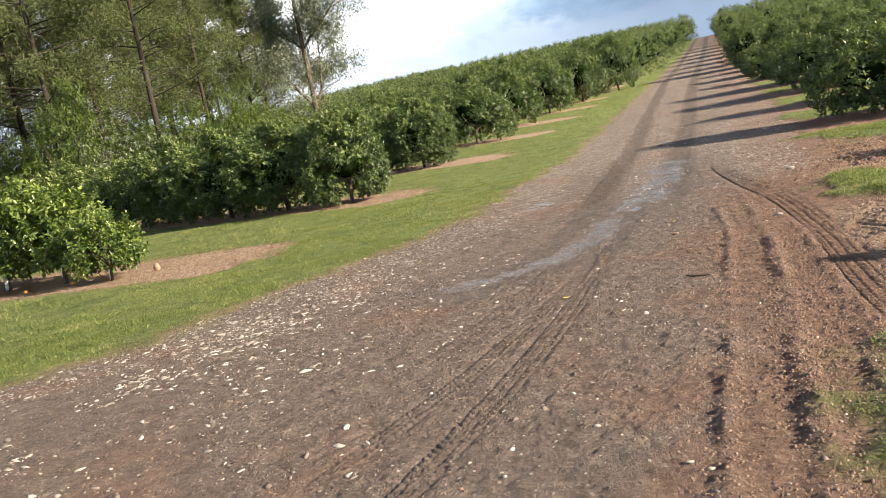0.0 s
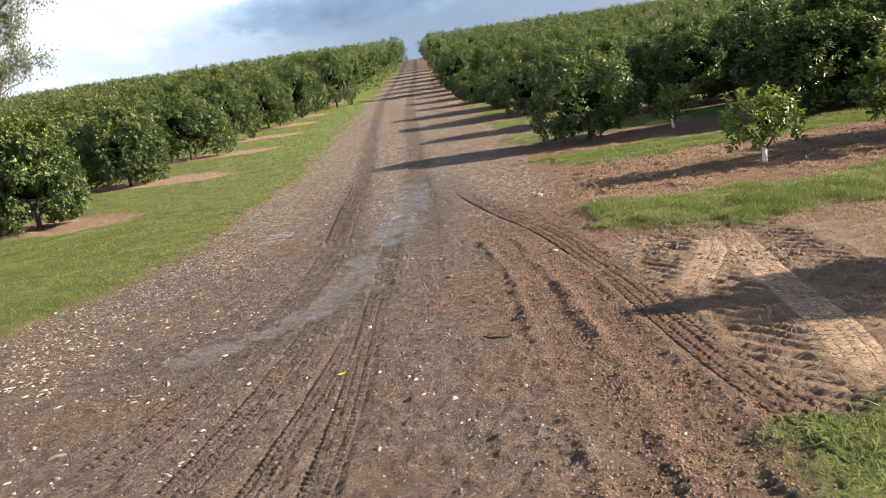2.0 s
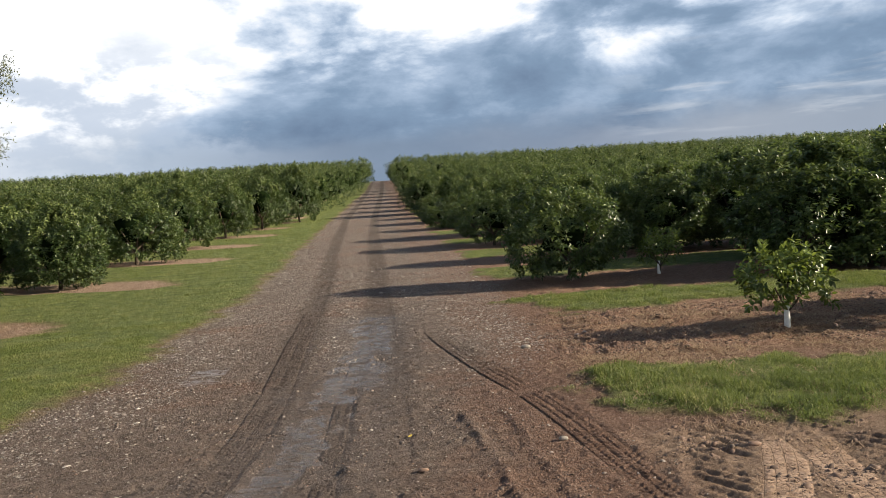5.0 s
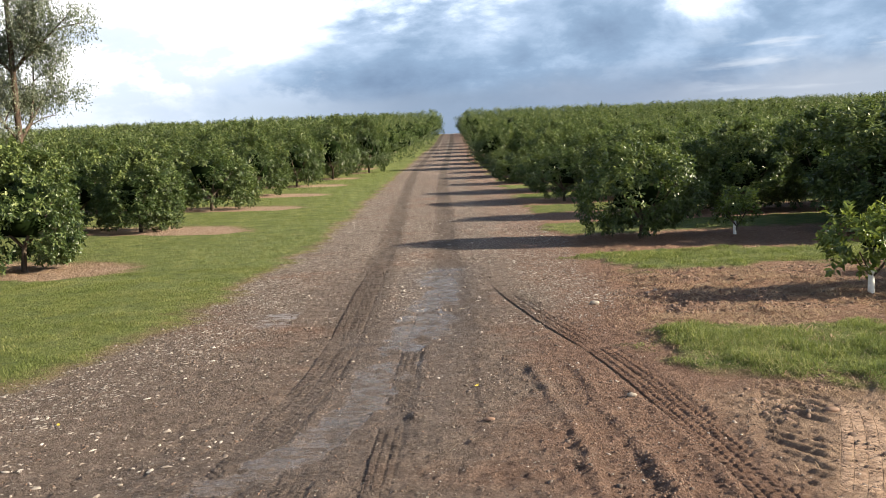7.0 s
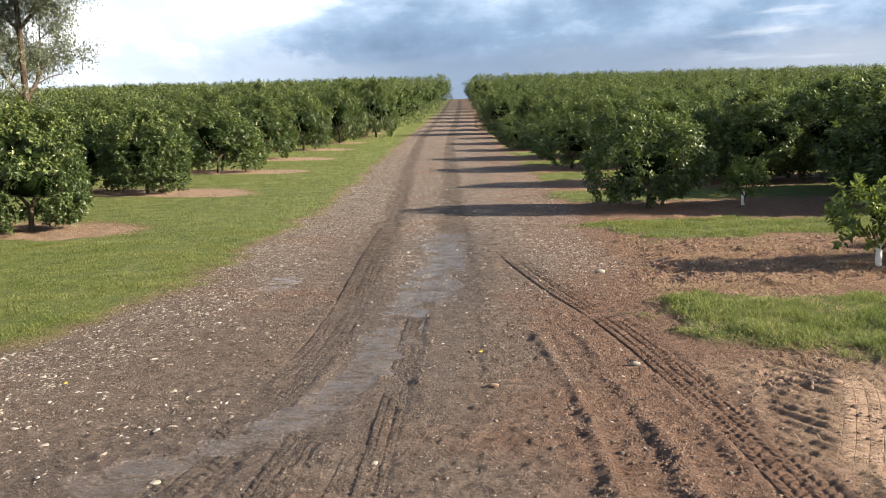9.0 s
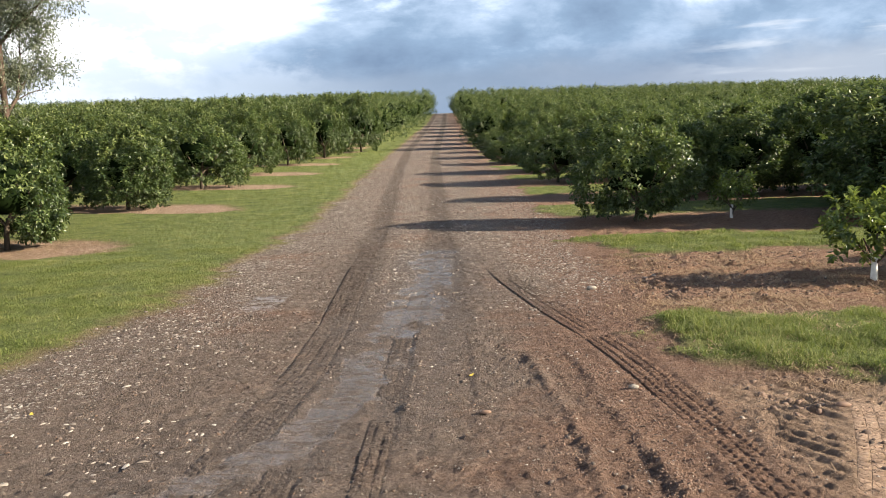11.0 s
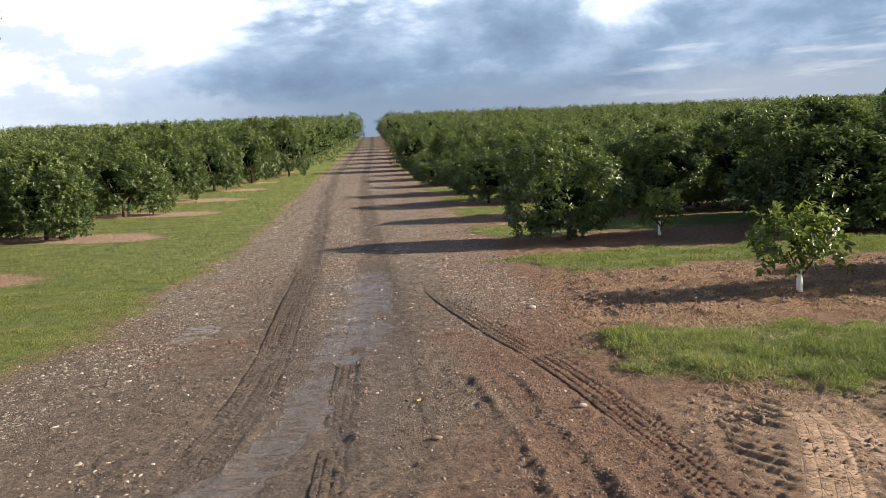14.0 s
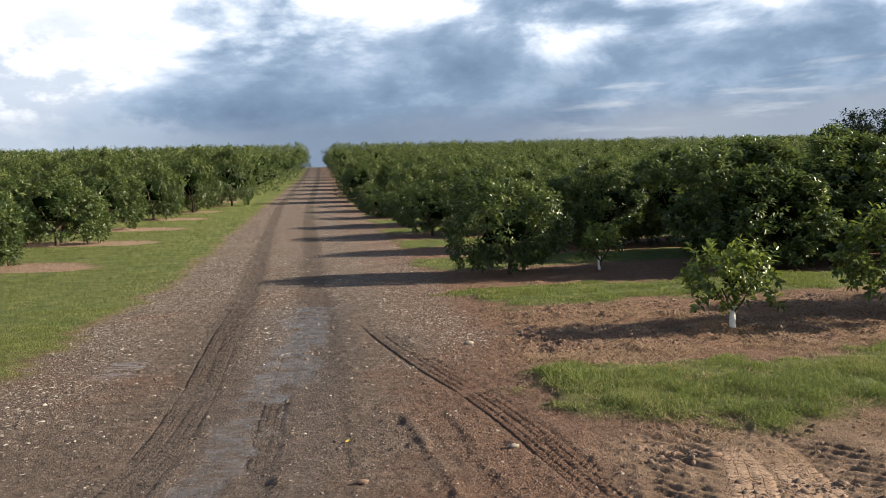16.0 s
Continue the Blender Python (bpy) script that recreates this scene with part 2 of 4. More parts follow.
def road_left(y):
    return np.interp(y, [-3, 0, 1.1, 2.1, 4.1, 5.9, 8.3, 13.6, 19.4, 30.7, 53, 70, 87, 110, 140, 300],
                     [-8.0, -6.2, -5.2, -4.42, -3.95, -3.45, -2.98, -3.02, -3.07, -3.4, -3.6, -3.3, -2.7, -1.5, -1.0, -1.0])


def road_right(y):
    return np.interp(y, [-3, 0, 4, 7, 9, 13, 20, 30, 53, 70, 300], [1.1, 1.1, 1.1, 1.25, 1.7, 1.95, 2.2, 2.3, 2.2, 1.9, 1.9])


ROWS_R = [8.6, 15.5, 22.0, 28.6, 34.8] + [41.2 + 6.4 * k for k in range(18)]
ROWS_L = [6.9, 14.0, 22.3, 30.6, 38.0, 45.5] + [52.5 + 6.6 * k for k in range(16)]


def row_skew(y):
    """Rows to the left of the road lie a little askew."""
    return np.interp(y, [0, 8, 12, 40, 80], [0.0, 0.05, 0.34, 0.25, 0.05])


def row_distance(x, y):
    """How far a place is from the nearest tree row on its side, across the row."""
    d = np.full(np.shape(x), 99.0)
    for r in ROWS_R:
        d = np.where(x > 0, np.minimum(d, np.abs(y - r)), d)
    for r in ROWS_L:
        d = np.where(x <= 0, np.minimum(d, np.abs(y - (r + (-x - 7.5) * row_skew(r)))), d)
    return d


# wheel tracks: the line of the middle, width, depth, and the pattern of the tread
TRACKS = [
    ([(0.60, 10.8), (0.78, 9.1), (1.0, 7.6), (1.2, 6.45), (1.36, 5.3), (1.45, 4.3), (1.5, 3.3), (1.52, 2.3), (1.56, 1.4), (1.7, 0.0)], 0.27, 0.010, "tread"),
    ([(0.70, 6.2), (0.86, 4.4), (0.84, 3.0), (0.82, 2.0), (0.80, 0.8), (0.76, -0.2), (0.78, -1.4), (0.9, -3)], 0.28, 0.034, "rut"),
    ([(1.02, 5.2), (1.17, 3.9), (1.18, 2.6), (1.17, 1.8), (1.16, 0.9), (1.12, -0.2), (1.2, -3)], 0.24, 0.034, "rut"),
    ([(-0.30, 9.0), (-0.38, 6.3), (-0.41, 4.5), (-0.44, 2.9), (-0.47, 1.6), (-0.53, 0.75), (-0.6, 0.0), (-0.85, -1.6), (-1.3, -3)], 0.17, 0.006, "tread"),
    ([(-0.5, 4.2), (-0.58, 2.95), (-0.68, 1.95), (-0.79, 1.1), (-0.93, 0.3), (-1.3, -1.2)], 0.14, 0.004, "tread"),
    ([(-0.75, 5.6), (-0.85, 3.8), (-1.0, 2.2), (-1.25, 0.8), (-1.7, -0.6)], 0.2, 0.004, "tread"),
    ([(-2.5, 60), (-2.1, 42), (-1.8, 28.5), (-1.36, 17.5), (-1.14, 9.5), (-1.05, 6.4), (-1.15, 4.4), (-1.5, 2), (-2.1, 0)], 0.30, 0.006, "tread"),
    ([(-0.9, 60), (-0.35, 41), (-0.2, 28), (-0.12, 17), (0.02, 10), (0.0, 6.2), (-0.02, 4)], 0.34, 0.006, "smooth"),
    ([(2.4, 5.2), (2.19, 4.6), (1.89, 3.65), (1.6, 2.9)], 0.44, 0.03, "lugs"),
    ([(2.36, 4.1), (2.33, 3.62), (2.08, 2.76), (1.93, 2.15), (1.82, 1.6), (1.72, 1.1), (1.6, 0.5)], 0.44, 0.04, "lugs"),
    ([(3.1, 5.1), (3.05, 4.5), (2.94, 3.6), (2.88, 3.1), (2.8, 2.2), (2.65, 1.4)], 0.40, 0.035, "lugs"),
    ([(2.5, 4.75), (2.48, 4.35), (2.11, 3.54), (1.76, 2.89)], 0.25, 0.02, "zigzag"),
    ([(2.72, 4.6), (2.64, 4.1), (2.47, 3.26), (2.36, 2.55), (2.28, 2.02), (2.18, 1.6), (2.0, 1.0)], 0.26, 0.02, "zigzag"),
]
WET = [(-1.75, 3.1), (-1.4, 3.45), (-1.08, 3.83), (-0.82, 4.25), (-0.62, 4.9), (-0.5, 6.2), (-0.36, 7.7), (-0.22, 9.4), (-0.15, 12.0)]


def along(line, x, y):
    """Distance along a line, and signed distance across it."""
    best, s_at, side = np.full(np.shape(x), 1e9), np.zeros(np.shape(x)), np.zeros(np.shape(x))
    gone = 0.0
    for (ax, ay), (bx, by) in zip(line, line[1:]):
        lx, ly = bx - ax, by - ay
        n = math.hypot(lx, ly)
        t = np.clip(((x - ax) * lx + (y - ay) * ly) / n**2, 0, 1)
        px, py = x - ax - t * lx, y - ay - t * ly
        d = np.hypot(px, py)
        near = d < best
        best, s_at = np.where(near, d, best), np.where(near, gone + t * n, s_at)
        side = np.where(near, np.sign(lx * (y - ay) - ly * (x - ax)) * d, side)
        gone += n
    return best, s_at, side, gone


def smooth_line(line, n=6):
    pts = np.array(line, float)
    out = []
    for i in range(len(pts) - 1):
        p0, p1, p2, p3 = pts[max(i - 1, 0)], pts[i], pts[i + 1], pts[min(i + 2, len(pts) - 1)]
        for k in range(n):
            t = k / n
            out.append(tuple(0.5 * (2 * p1 + (p2 - p0) * t + (2 * p0 - 5 * p1 + 4 * p2 - p3) * t**2 + (3 * p1 - p0 - 3 * p2 + p3) * t**3)))
    return out + [tuple(pts[-1])]


def zones(x, y):
    """What covers the ground: shares of grass, gravel, straw mulch, packed road, wet mud and pale dust."""
    wob = (fbm(x, y, 0.9, 4, 5) - 0.5) * 1.1 + (fbm(x, y, 4.0, 3, 6) - 0.5) * 0.7
    xl, xr = road_left(y), road_right(y)
    on_road = step(x + wob * 0.5, xl - 0.1, xl + 0.2) * step(-x + wob * 0.5, -xr - 0.35, -xr + 0.35)
    rd = row_distance(x, y)
    # left of the road
    leftside = step(-x, -xl - 0.3 + wob * 0.6, -xl + 0.35 + wob * 0.6)
    strip = step(-x - wob * 0.8 - 0.5 * np.minimum(rd, 2.0) ** 2, 5.3, 6.1) * step(-rd, -1.55 - wob * 0.5, -1.0 - wob * 0.5)
    grass_l = leftside * (1 - strip) * (1 - 0.9 * step(-x, 26, 40))
    # right of the road: alleys of grass between the rows, bare straw and soil under them
    edge = np.interp(y, [-3, -0.4, 0.7, 1.0, 1.6, 4.5, 5.0, 5.6, 6.8, 7.4, 9.5, 10.6, 13, 14, 19, 23, 30, 200],
                     [1.0, 1.2, 1.4, 1.9, 5, 3.4, 2.4, 1.75, 1.75, 2.6, 5.0, 3.0, 2.1, 3.2, 2.3, 2.6, 2.5, 2.5])
    band = np.zeros(np.shape(x))
    for c, half in [(-0.4, 1.35), (6.0, 1.05), (12.3, 1.15)] + [((a + b) / 2, 1.4) for a, b in zip(ROWS_R[1:], ROWS_R[2:])]:
        band = np.maximum(band, step(half - np.abs(y - c - 0.03 * (x - 3)) + wob * 0.95, -0.15, 0.3))
    grass_r = band * step(x + wob * 0.9, edge - 0.15, edge + 0.3)
    grass = np.clip(np.maximum(grass_l, grass_r * (x > 0)), 0, 1)
    gravel_l = step(x + wob * 0.4, xl - 0.15, xl + 0.15) * step(-x + wob * 0.6, -xl - 1.5, -xl - 0.5)
    far_gravel = np.maximum(step(y, 9, 16) * on_road * 0.9, step(x + wob * 0.6, xr - 1.3, xr - 0.7) * step(-x - wob * 0.6, -xr - 0.5, -xr) * step(y, 6.5, 9))
    mid = on_road * step(-np.abs(x + 0.6 - 0.02 * y) + wob * 0.3, -0.75, -0.35) * step(y, 6, 10) * 0.8
    gravel = np.clip(np.maximum(np.maximum(gravel_l, far_gravel), mid) * (0.55 + 0.9 * fbm(x, y, 2.2, 3, 21)), 0, 1) * (1 - grass)
    d, s, side, _ = along(smooth_line(WET, 4), x, y)
    broken = 0.5 * fbm(x * 2.2, y * 0.7, 2.2, 4, 31) + 0.5 * fbm(x, y, 5.0, 4, 33)
    wet = step(0.13 + 0.13 * step(y, 4.5, 7) + 0.6 * (broken - 0.5) - d, -0.03, 0.05) * step(broken, 0.41, 0.47)
    d2 = np.hypot((x + 1.95) / 0.5, (y - 8.2) / 0.6)
    wet = np.maximum(wet, step(1 - d2, 0, 0.5) * step(broken, 0.42, 0.55))
    damp = step(0.75 - d + (broken - 0.5), -0.1, 0.5)
    wheel = np.zeros(np.shape(x))
    for line, half in (([(-0.5, 150), (-1.3, 110), (-2.1, 80), (-2.5, 60), (-2.15, 42), (-1.8, 28.5), (-1.36, 17.5), (-1.12, 9.5), (-1.05, 6.0)], 0.34), ([(0.9, 150), (0.6, 110), (0.0, 80), (-0.35, 60), (-0.35, 41), (-0.2, 28), (-0.1, 17), (0.0, 10), (-0.05, 6.0)], 0.36)):
        dw = np.abs(x - np.interp(y, [p[1] for p in line[::-1]], [p[0] for p in line[::-1]]))
        wheel = np.maximum(wheel, step(half - dw + wob * 0.12, -0.05, 0.22) * step(y, 5, 9))
    gravel = gravel * (1 - 0.85 * wheel)
    mulch = (1 - grass) * (1 - on_road) * np.where(x > 0, step(x, xr + 0.0, xr + 0.9) * step(y, 6.5, 8), 1.0)
    dust = (1 - grass) * step(x, 1.45, 1.9) * step(-y, -5.2, -4.6) * step(y, 0.6, 1.2)
    return dict(litter=leftside * strip, wheel=wheel, grass=grass, gravel=gravel, wet=wet, damp=damp, mulch=mulch, dust=dust, road=on_road * (1 - 0.75 * step(x + wob, 0.2, 0.9) * step(-y, -9.5, -6.5)) * (1 - 0.7 * step(x + wob, 0.7, 1.5)))


def land(x, y, detail=True, bare=False):
    """Ground height; bare: without the wheel tracks, pressed smooth."""
    x, y = np.asarray(x, float), np.asarray(y, float)
    z = rise(y)
    if not detail:
        return z
    zn = zones(x, y)
    near = step(-y, -34, -14) * step(-np.abs(x), -12, -7)
    rough = fbm(x, y, 5, 4, 3) - 0.5
    z = z + 0.05 * (fbm(x, y, 0.45, 3, 9) - 0.5)
    tracks, pressed = np.zeros(np.shape(x)), np.zeros(np.shape(x))
    bumps = near * 0.015 * rough * (1 - 0.8 * zn["wet"])
    clods = np.maximum(fbm(x, y, 13, 3, 40) - 0.60, 0) * 0.09
    bumps = bumps + near * clods * (1 - zn["wet"]) * (0.4 + 1.3 * zn["mulch"])
    bumps = bumps + near * zn["mulch"] * 0.10 * (fbm(x, y, 5.2, 4, 54, 0.6) - 0.5)
    grain = near * step(-y, -12, -7)
    bumps = bumps + grain * (1 - zn["wet"]) * (0.012 * (fbm(x, y, 18, 2, 50) - 0.5) + 0.014 * (vnoise(x * 38, y * 38, 51) - 0.5) + 0.03 * np.maximum(fbm(x, y, 24, 2, 52) - 0.60, 0))
    z = z + 0.03 * zn["grass"]
    if bare:
        return z + 0.3 * bumps
    for line, width, depth, kind in TRACKS:
        d, s, side, total = along(smooth_line(line, 4), x, y)
        fade = step(s, 0, 0.6) * step(total - s, 0, 0.6) * near
        w = width / 2
        floor_ = step(w + 0.04 - d, 0, 0.08)
        berm = np.exp(-(((d - w - 0.06) / 0.05) ** 2))
        ragged = 0.4 + 1.2 * fbm(x, y, 7, 2, 60)
        prof = -depth * floor_ + (0.25 if kind == "tread" else 0.5) * depth * berm * ragged
        if kind == "rut":
            lumps = 0.15 + 0.9 * fbm(x, y, 6, 2, 61) + 1.1 * np.maximum(fbm(x, y, 22, 3, 62, 0.7) - 0.45, 0)
            crest = (0.25 + 0.9 * step(fbm(s, side * 0.2 + width * 40, 1.6, 3, 66), 0.36, 0.62)) * np.where(side < 0, 1.0, 0.45) * np.exp(-(((d - w - 0.02) / 0.045) ** 2))
            prof = -0.3 * depth * floor_ + 0.75 * depth * crest * lumps
        if kind == "tread":
            prof = -0.011 * floor_ + 0.3 * depth * berm * ragged
        elif kind == "zigzag":
            phase = (s / 0.075 + np.abs(((side + w) / 0.065) % 2.0 - 1.0) * 0.35) % 1.0
            plate = step(np.minimum(phase, 1 - phase), 0.06, 0.16) * step(0.5 - np.abs(((side + w) / (width / 4)) % 1.0 - 0.5), 0.02, 0.10)
            prof = 0.004 + 0.3 * prof + floor_ * 0.011 * plate
        elif kind == "lugs":
            phase = (s / 0.155 - side * 5.6 + 0.9 * fbm(x, y, 2.2, 2, 70)) % 1.0
            prof = 0.4 * prof + floor_ * (0.006 + 0.030 * fbm(x, y, 4, 2, 73)) * (step(phase, 0.0, 0.55) * step(1 - phase, 0.0, 0.45)) + floor_ * 0.012 * (fbm(x, y, 20, 3, 74) - 0.5)
        elif kind == "rut":
            phase = (s / 0.065 - side * 3.0 + 0.8 * fbm(x, y, 5, 2, 71)) % 1.0
            prof = prof + floor_ * 0.009 * step(np.minimum(phase, 1 - phase), 0.1, 0.4)
        hold = fade * step(w + 0.08 - d, 0, 0.07)
        tracks = tracks * (1 - hold * (0.95 if kind != "smooth" else 0.0)) + prof * fade * (1 - 0.6 * zn["wet"])
        pressed = np.maximum(pressed, hold * floor_ * (0.85 if kind in ("tread", "zigzag") else 0.3))
    return z + bumps * (1 - pressed) + tracks


def grid_steps(a, b, first, growth):
    out = [a]
    while abs(out[-1] - a) < abs(b - a):
        out.append(out[-1] + math.copysign(first, b - a))
        first *= growth
    return out


def build_ground():
    ys = [-1.6]
    while ys[-1] < 44:
        ys.append(ys[-1] + (max(0.016, 0.0036 * (ys[-1] + 1.0)) if ys[-1] < 7.5 else 0.0034 * 8.5 * (1 + 0.22 * (ys[-1] - 7.5))))
    ys = sorted(grid_steps(ys[0], -300, 0.1, 1.22)[1:]) + ys + grid_steps(ys[-1], 4000, 0.5, 1.05)[1:]
    xs = list(np.arange(-2.2, 3.2, 0.019))
    xs = sorted(grid_steps(-2.2, -9, 0.025, 1.014)[1:]) + xs + grid_steps(xs[-1], 9, 0.04, 1.014)[1:]
    xs = sorted(grid_steps(xs[0], -3000, 0.2, 1.16)[1:]) + xs + grid_steps(xs[-1], 3000, 0.2, 1.16)[1:]
    xs, ys = np.array(xs), np.array(ys)
    gx, gy = np.meshgrid(xs, ys)
    x, y = gx.ravel(), gy.ravel()
    verts = np.stack([x, y, land(x, y)], 1)
    idx = np.arange(len(x)).reshape(len(ys), len(xs))
    faces = np.stack([idx[:-1, :-1], idx[:-1, 1:], idx[1:, 1:], idx[1:, :-1]], -1).reshape(-1, 4)
    me = mesh_np("ground", verts, faces, GROUND, True)
    for k, v in zones(x, y).items():
        at = me.attributes.new(k, "FLOAT", "POINT")
        at.data.foreach_set("value", v.astype(np.float32))
    # where a tyre has pressed its tread: way along, way across, and how strongly
    mark = {k: np.zeros(len(x)) for k in ("tread_along", "tread_across", "plate_on")}
    for line, width, depth, kind in TRACKS:
        if kind != "zigzag":
            continue
        d, s, side, total = along(smooth_line(line, 4), x, y)
        on = step(s, 0, 0.6) * step(total - s, 0, 0.6) * step(width / 2 + 0.015 - d, 0, 0.03)
        mine = on > 0.02
        mark["tread_along"] = np.where(mine, s, mark["tread_along"])
        mark["tread_across"] = np.where(mine, side / width + 0.5, mark["tread_across"])
        mark["plate_on"] = np.where(mine, on, mark["plate_on"])
    for k, v in mark.items():
        at = me.attributes.new(k, "FLOAT", "POINT")
        at.data.foreach_set("value", v.astype(np.float32))
    return tagged(new("ground", me), "red-brown earth with a gravel farm road, wheel tracks and grass verges", "ground", kind="structure")


def ground_material():
    m, n, b, out = material("earth")
    pos = n.add("ShaderNodeNewGeometry").outputs["Position"]
    at = {k: n.add("ShaderNodeAttribute", attribute_name=k).outputs["Fac"] for k in ("litter", "wheel", "grass", "gravel", "wet", "damp", "mulch", "dust", "road")}
    film_ = n.add("ShaderNodeTexNoise", i_Vector=n.add("ShaderNodeMapping", i_Vector=pos, i_Scale=(7.0, 24.0, 10.0)).outputs[0], i_Scale=1.0, i_Detail=5.0, i_Roughness=0.65).outputs["Fac"]
    at["wet"] = n.math("MULTIPLY", at["wet"], n.smooth(n.math("ADD", n.math("MULTIPLY", film_, 0.6), n.math("MULTIPLY", n.noise(pos, 5.0, 5.0, 0.6), 0.4)), 0.44, 0.53))
    f_big, f_mid, f_fine = n.noise(pos, 0.6, 4.0), n.noise(pos, 7.0, 8.0, 0.68), n.noise(pos, 48.0, 3.0, 0.5)
    mixf = n.math("ADD", n.math("MULTIPLY", f_mid, 0.62), n.math("MULTIPLY", f_fine, 0.38))
    soil = n.ramp(mixf, [(0.36, (0.155, 0.09, 0.064)), (0.5, (0.255, 0.152, 0.108)), (0.66, (0.38, 0.245, 0.175))])
    packed = n.ramp(mixf, [(0.36, (0.125, 0.096, 0.079)), (0.5, (0.215, 0.164, 0.135)), (0.66, (0.34, 0.267, 0.22))])
    road_fac = n.math("MULTIPLY", at["road"], n.smooth(n.math("ADD", f_big, n.math("MULTIPLY", at["damp"], 0.35)), 0.24, 0.52))
    col = n.mix(road_fac, soil, packed)
    dusty = n.ramp(mixf, [(0.36, (0.27, 0.18, 0.12)), (0.64, (0.58, 0.42, 0.30))])
    col = n.mix(n.math("MULTIPLY", at["dust"], 0.75), col, dusty)
    straw_f = n.add("ShaderNodeTexNoise", i_Vector=n.add("ShaderNodeMapping", i_Vector=pos, i_Scale=(14.0, 55.0, 20.0)).outputs[0], i_Scale=1.0, i_Detail=5.0, i_Roughness=0.65).outputs["Fac"]
    straw = n.ramp(straw_f, [(0.3, (0.19, 0.105, 0.068)), (0.5, (0.36, 0.215, 0.145)), (0.72, (0.56, 0.39, 0.27))])
    col = n.mix(n.math("MULTIPLY", at["mulch"], n.smooth(f_big, 0.25, 0.55)), col, straw)
    old_straw = n.ramp(straw_f, [(0.3, (0.27, 0.17, 0.115)), (0.5, (0.46, 0.325, 0.235)), (0.7, (0.64, 0.50, 0.375))])
    col = n.mix(n.math("MULTIPLY", at["litter"], n.smooth(f_mid, 0.2, 0.6)), col, old_straw)
    vor = n.add("ShaderNodeTexVoronoi", i_Vector=pos, i_Scale=26.0)
    chip_pick = n.math("ADD", n.add("ShaderNodeSeparateXYZ", i_0=vor.outputs["Color"]).outputs[0], n.math("MULTIPLY", f_mid, 0.3))
    chip_shape = n.smooth(vor.outputs["Distance"], 0.42, 0.30)
    chips = n.math("MULTIPLY", n.math("MULTIPLY", chip_shape, n.smooth(chip_pick, 0.34, 0.48)), n.smooth(at["gravel"], 0.1, 0.75))
    chip_col = n.ramp(n.add("ShaderNodeSeparateXYZ", i_0=vor.outputs["Color"]).outputs[1], [(0.0, (0.22, 0.18, 0.15)), (0.5, (0.44, 0.38, 0.33)), (1.0, (0.74, 0.68, 0.61))])
    col = n.mix(chips, col, chip_col)
    grit = n.add("ShaderNodeTexVoronoi", i_Vector=pos, i_Scale=44.0)
    gpick = n.add("ShaderNodeSeparateXYZ", i_0=grit.outputs["Color"]).outputs
    specks = n.math("MULTIPLY", n.math("MULTIPLY", n.smooth(grit.outputs["Distance"], 0.45, 0.32), n.smooth(gpick[0], 0.84, 0.88)), n.math("ADD", n.math("MULTIPLY", at["road"], 0.8), 0.15))
    col = n.mix(specks, col, n.ramp(gpick[1], [(0.0, (0.06, 0.046, 0.038)), (0.45, (0.24, 0.19, 0.155)), (0.8, (0.42, 0.36, 0.30)), (1.0, (0.62, 0.57, 0.50))]))
    crumb = n.add("ShaderNodeTexVoronoi", i_Vector=n.add("ShaderNodeVectorMath", operation="ADD", i_0=pos, i_1=n.add("ShaderNodeTexNoise", i_Vector=pos, i_Scale=20.0).outputs["Color"]).outputs[0], i_Scale=30.0).outputs["Distance"]
    turf_f = n.math("ADD", n.math("MULTIPLY", mixf, 0.6), n.math("MULTIPLY", n.noise(pos, 2.1, 3.0), 0.4))
    turf = n.ramp(turf_f, [(0.36, (0.095, 0.132, 0.033)), (0.5, (0.17, 0.212, 0.054)), (0.62, (0.275, 0.295, 0.095))])
    col = n.mix(at["grass"], col, turf)
    col = n.mix(n.math("MULTIPLY", at["wheel"], 0.75), col, n.mix(1.0, packed, (0.62, 0.62, 0.62), "MULTIPLY"))
    wetcol = n.mix(0.6, col, (0.04, 0.035, 0.033))
    col = n.mix(at["wet"], n.mix(n.math("MULTIPLY", at["damp"], 0.45), col, n.mix(1.0, col, (0.55, 0.55, 0.58), "MULTIPLY")), wetcol)
    n.link(col, b.inputs["Base Color"])
    rough = n.math("SUBTRACT", 0.92, n.math("MULTIPLY", at["damp"], 0.28))
    rough = n.math("SUBTRACT", rough, n.math("MULTIPLY", at["wet"], 0.56))
    n.link(rough, b.inputs["Roughness"])
    n.link(n.math("ADD", 0.35, n.math("MULTIPLY", at["wet"], 0.4)), b.inputs["Specular IOR Level"])
    hsum = n.math("ADD", n.math("MULTIPLY", f_mid, 0.32), n.math("ADD", n.math("ADD", n.math("MULTIPLY", f_fine, 0.65), n.math("MULTIPLY", specks, 0.25)), n.math("SUBTRACT", n.math("MULTIPLY", chips, 0.35), n.math("MULTIPLY", crumb, 0.35))))
    bp = n.add("ShaderNodeBump", i_Height=hsum, i_Distance=0.075, i_Strength=n.math("SUBTRACT", 1.0, n.math("MULTIPLY", at["wet"], 0.7)))
    # tyre marks in the dust: flat plates parted by zigzag cuts
    go, across = (n.add("ShaderNodeAttribute", attribute_name=k).outputs["Fac"] for k in ("tread_along", "tread_across"))
    plate_on = n.add("ShaderNodeAttribute", attribute_name="plate_on").outputs["Fac"]
    lane = n.math("MULTIPLY", across, 4.0)
    rib = n.math("ABSOLUTE", n.math("SUBTRACT", n.math("FRACT", lane), 0.5))
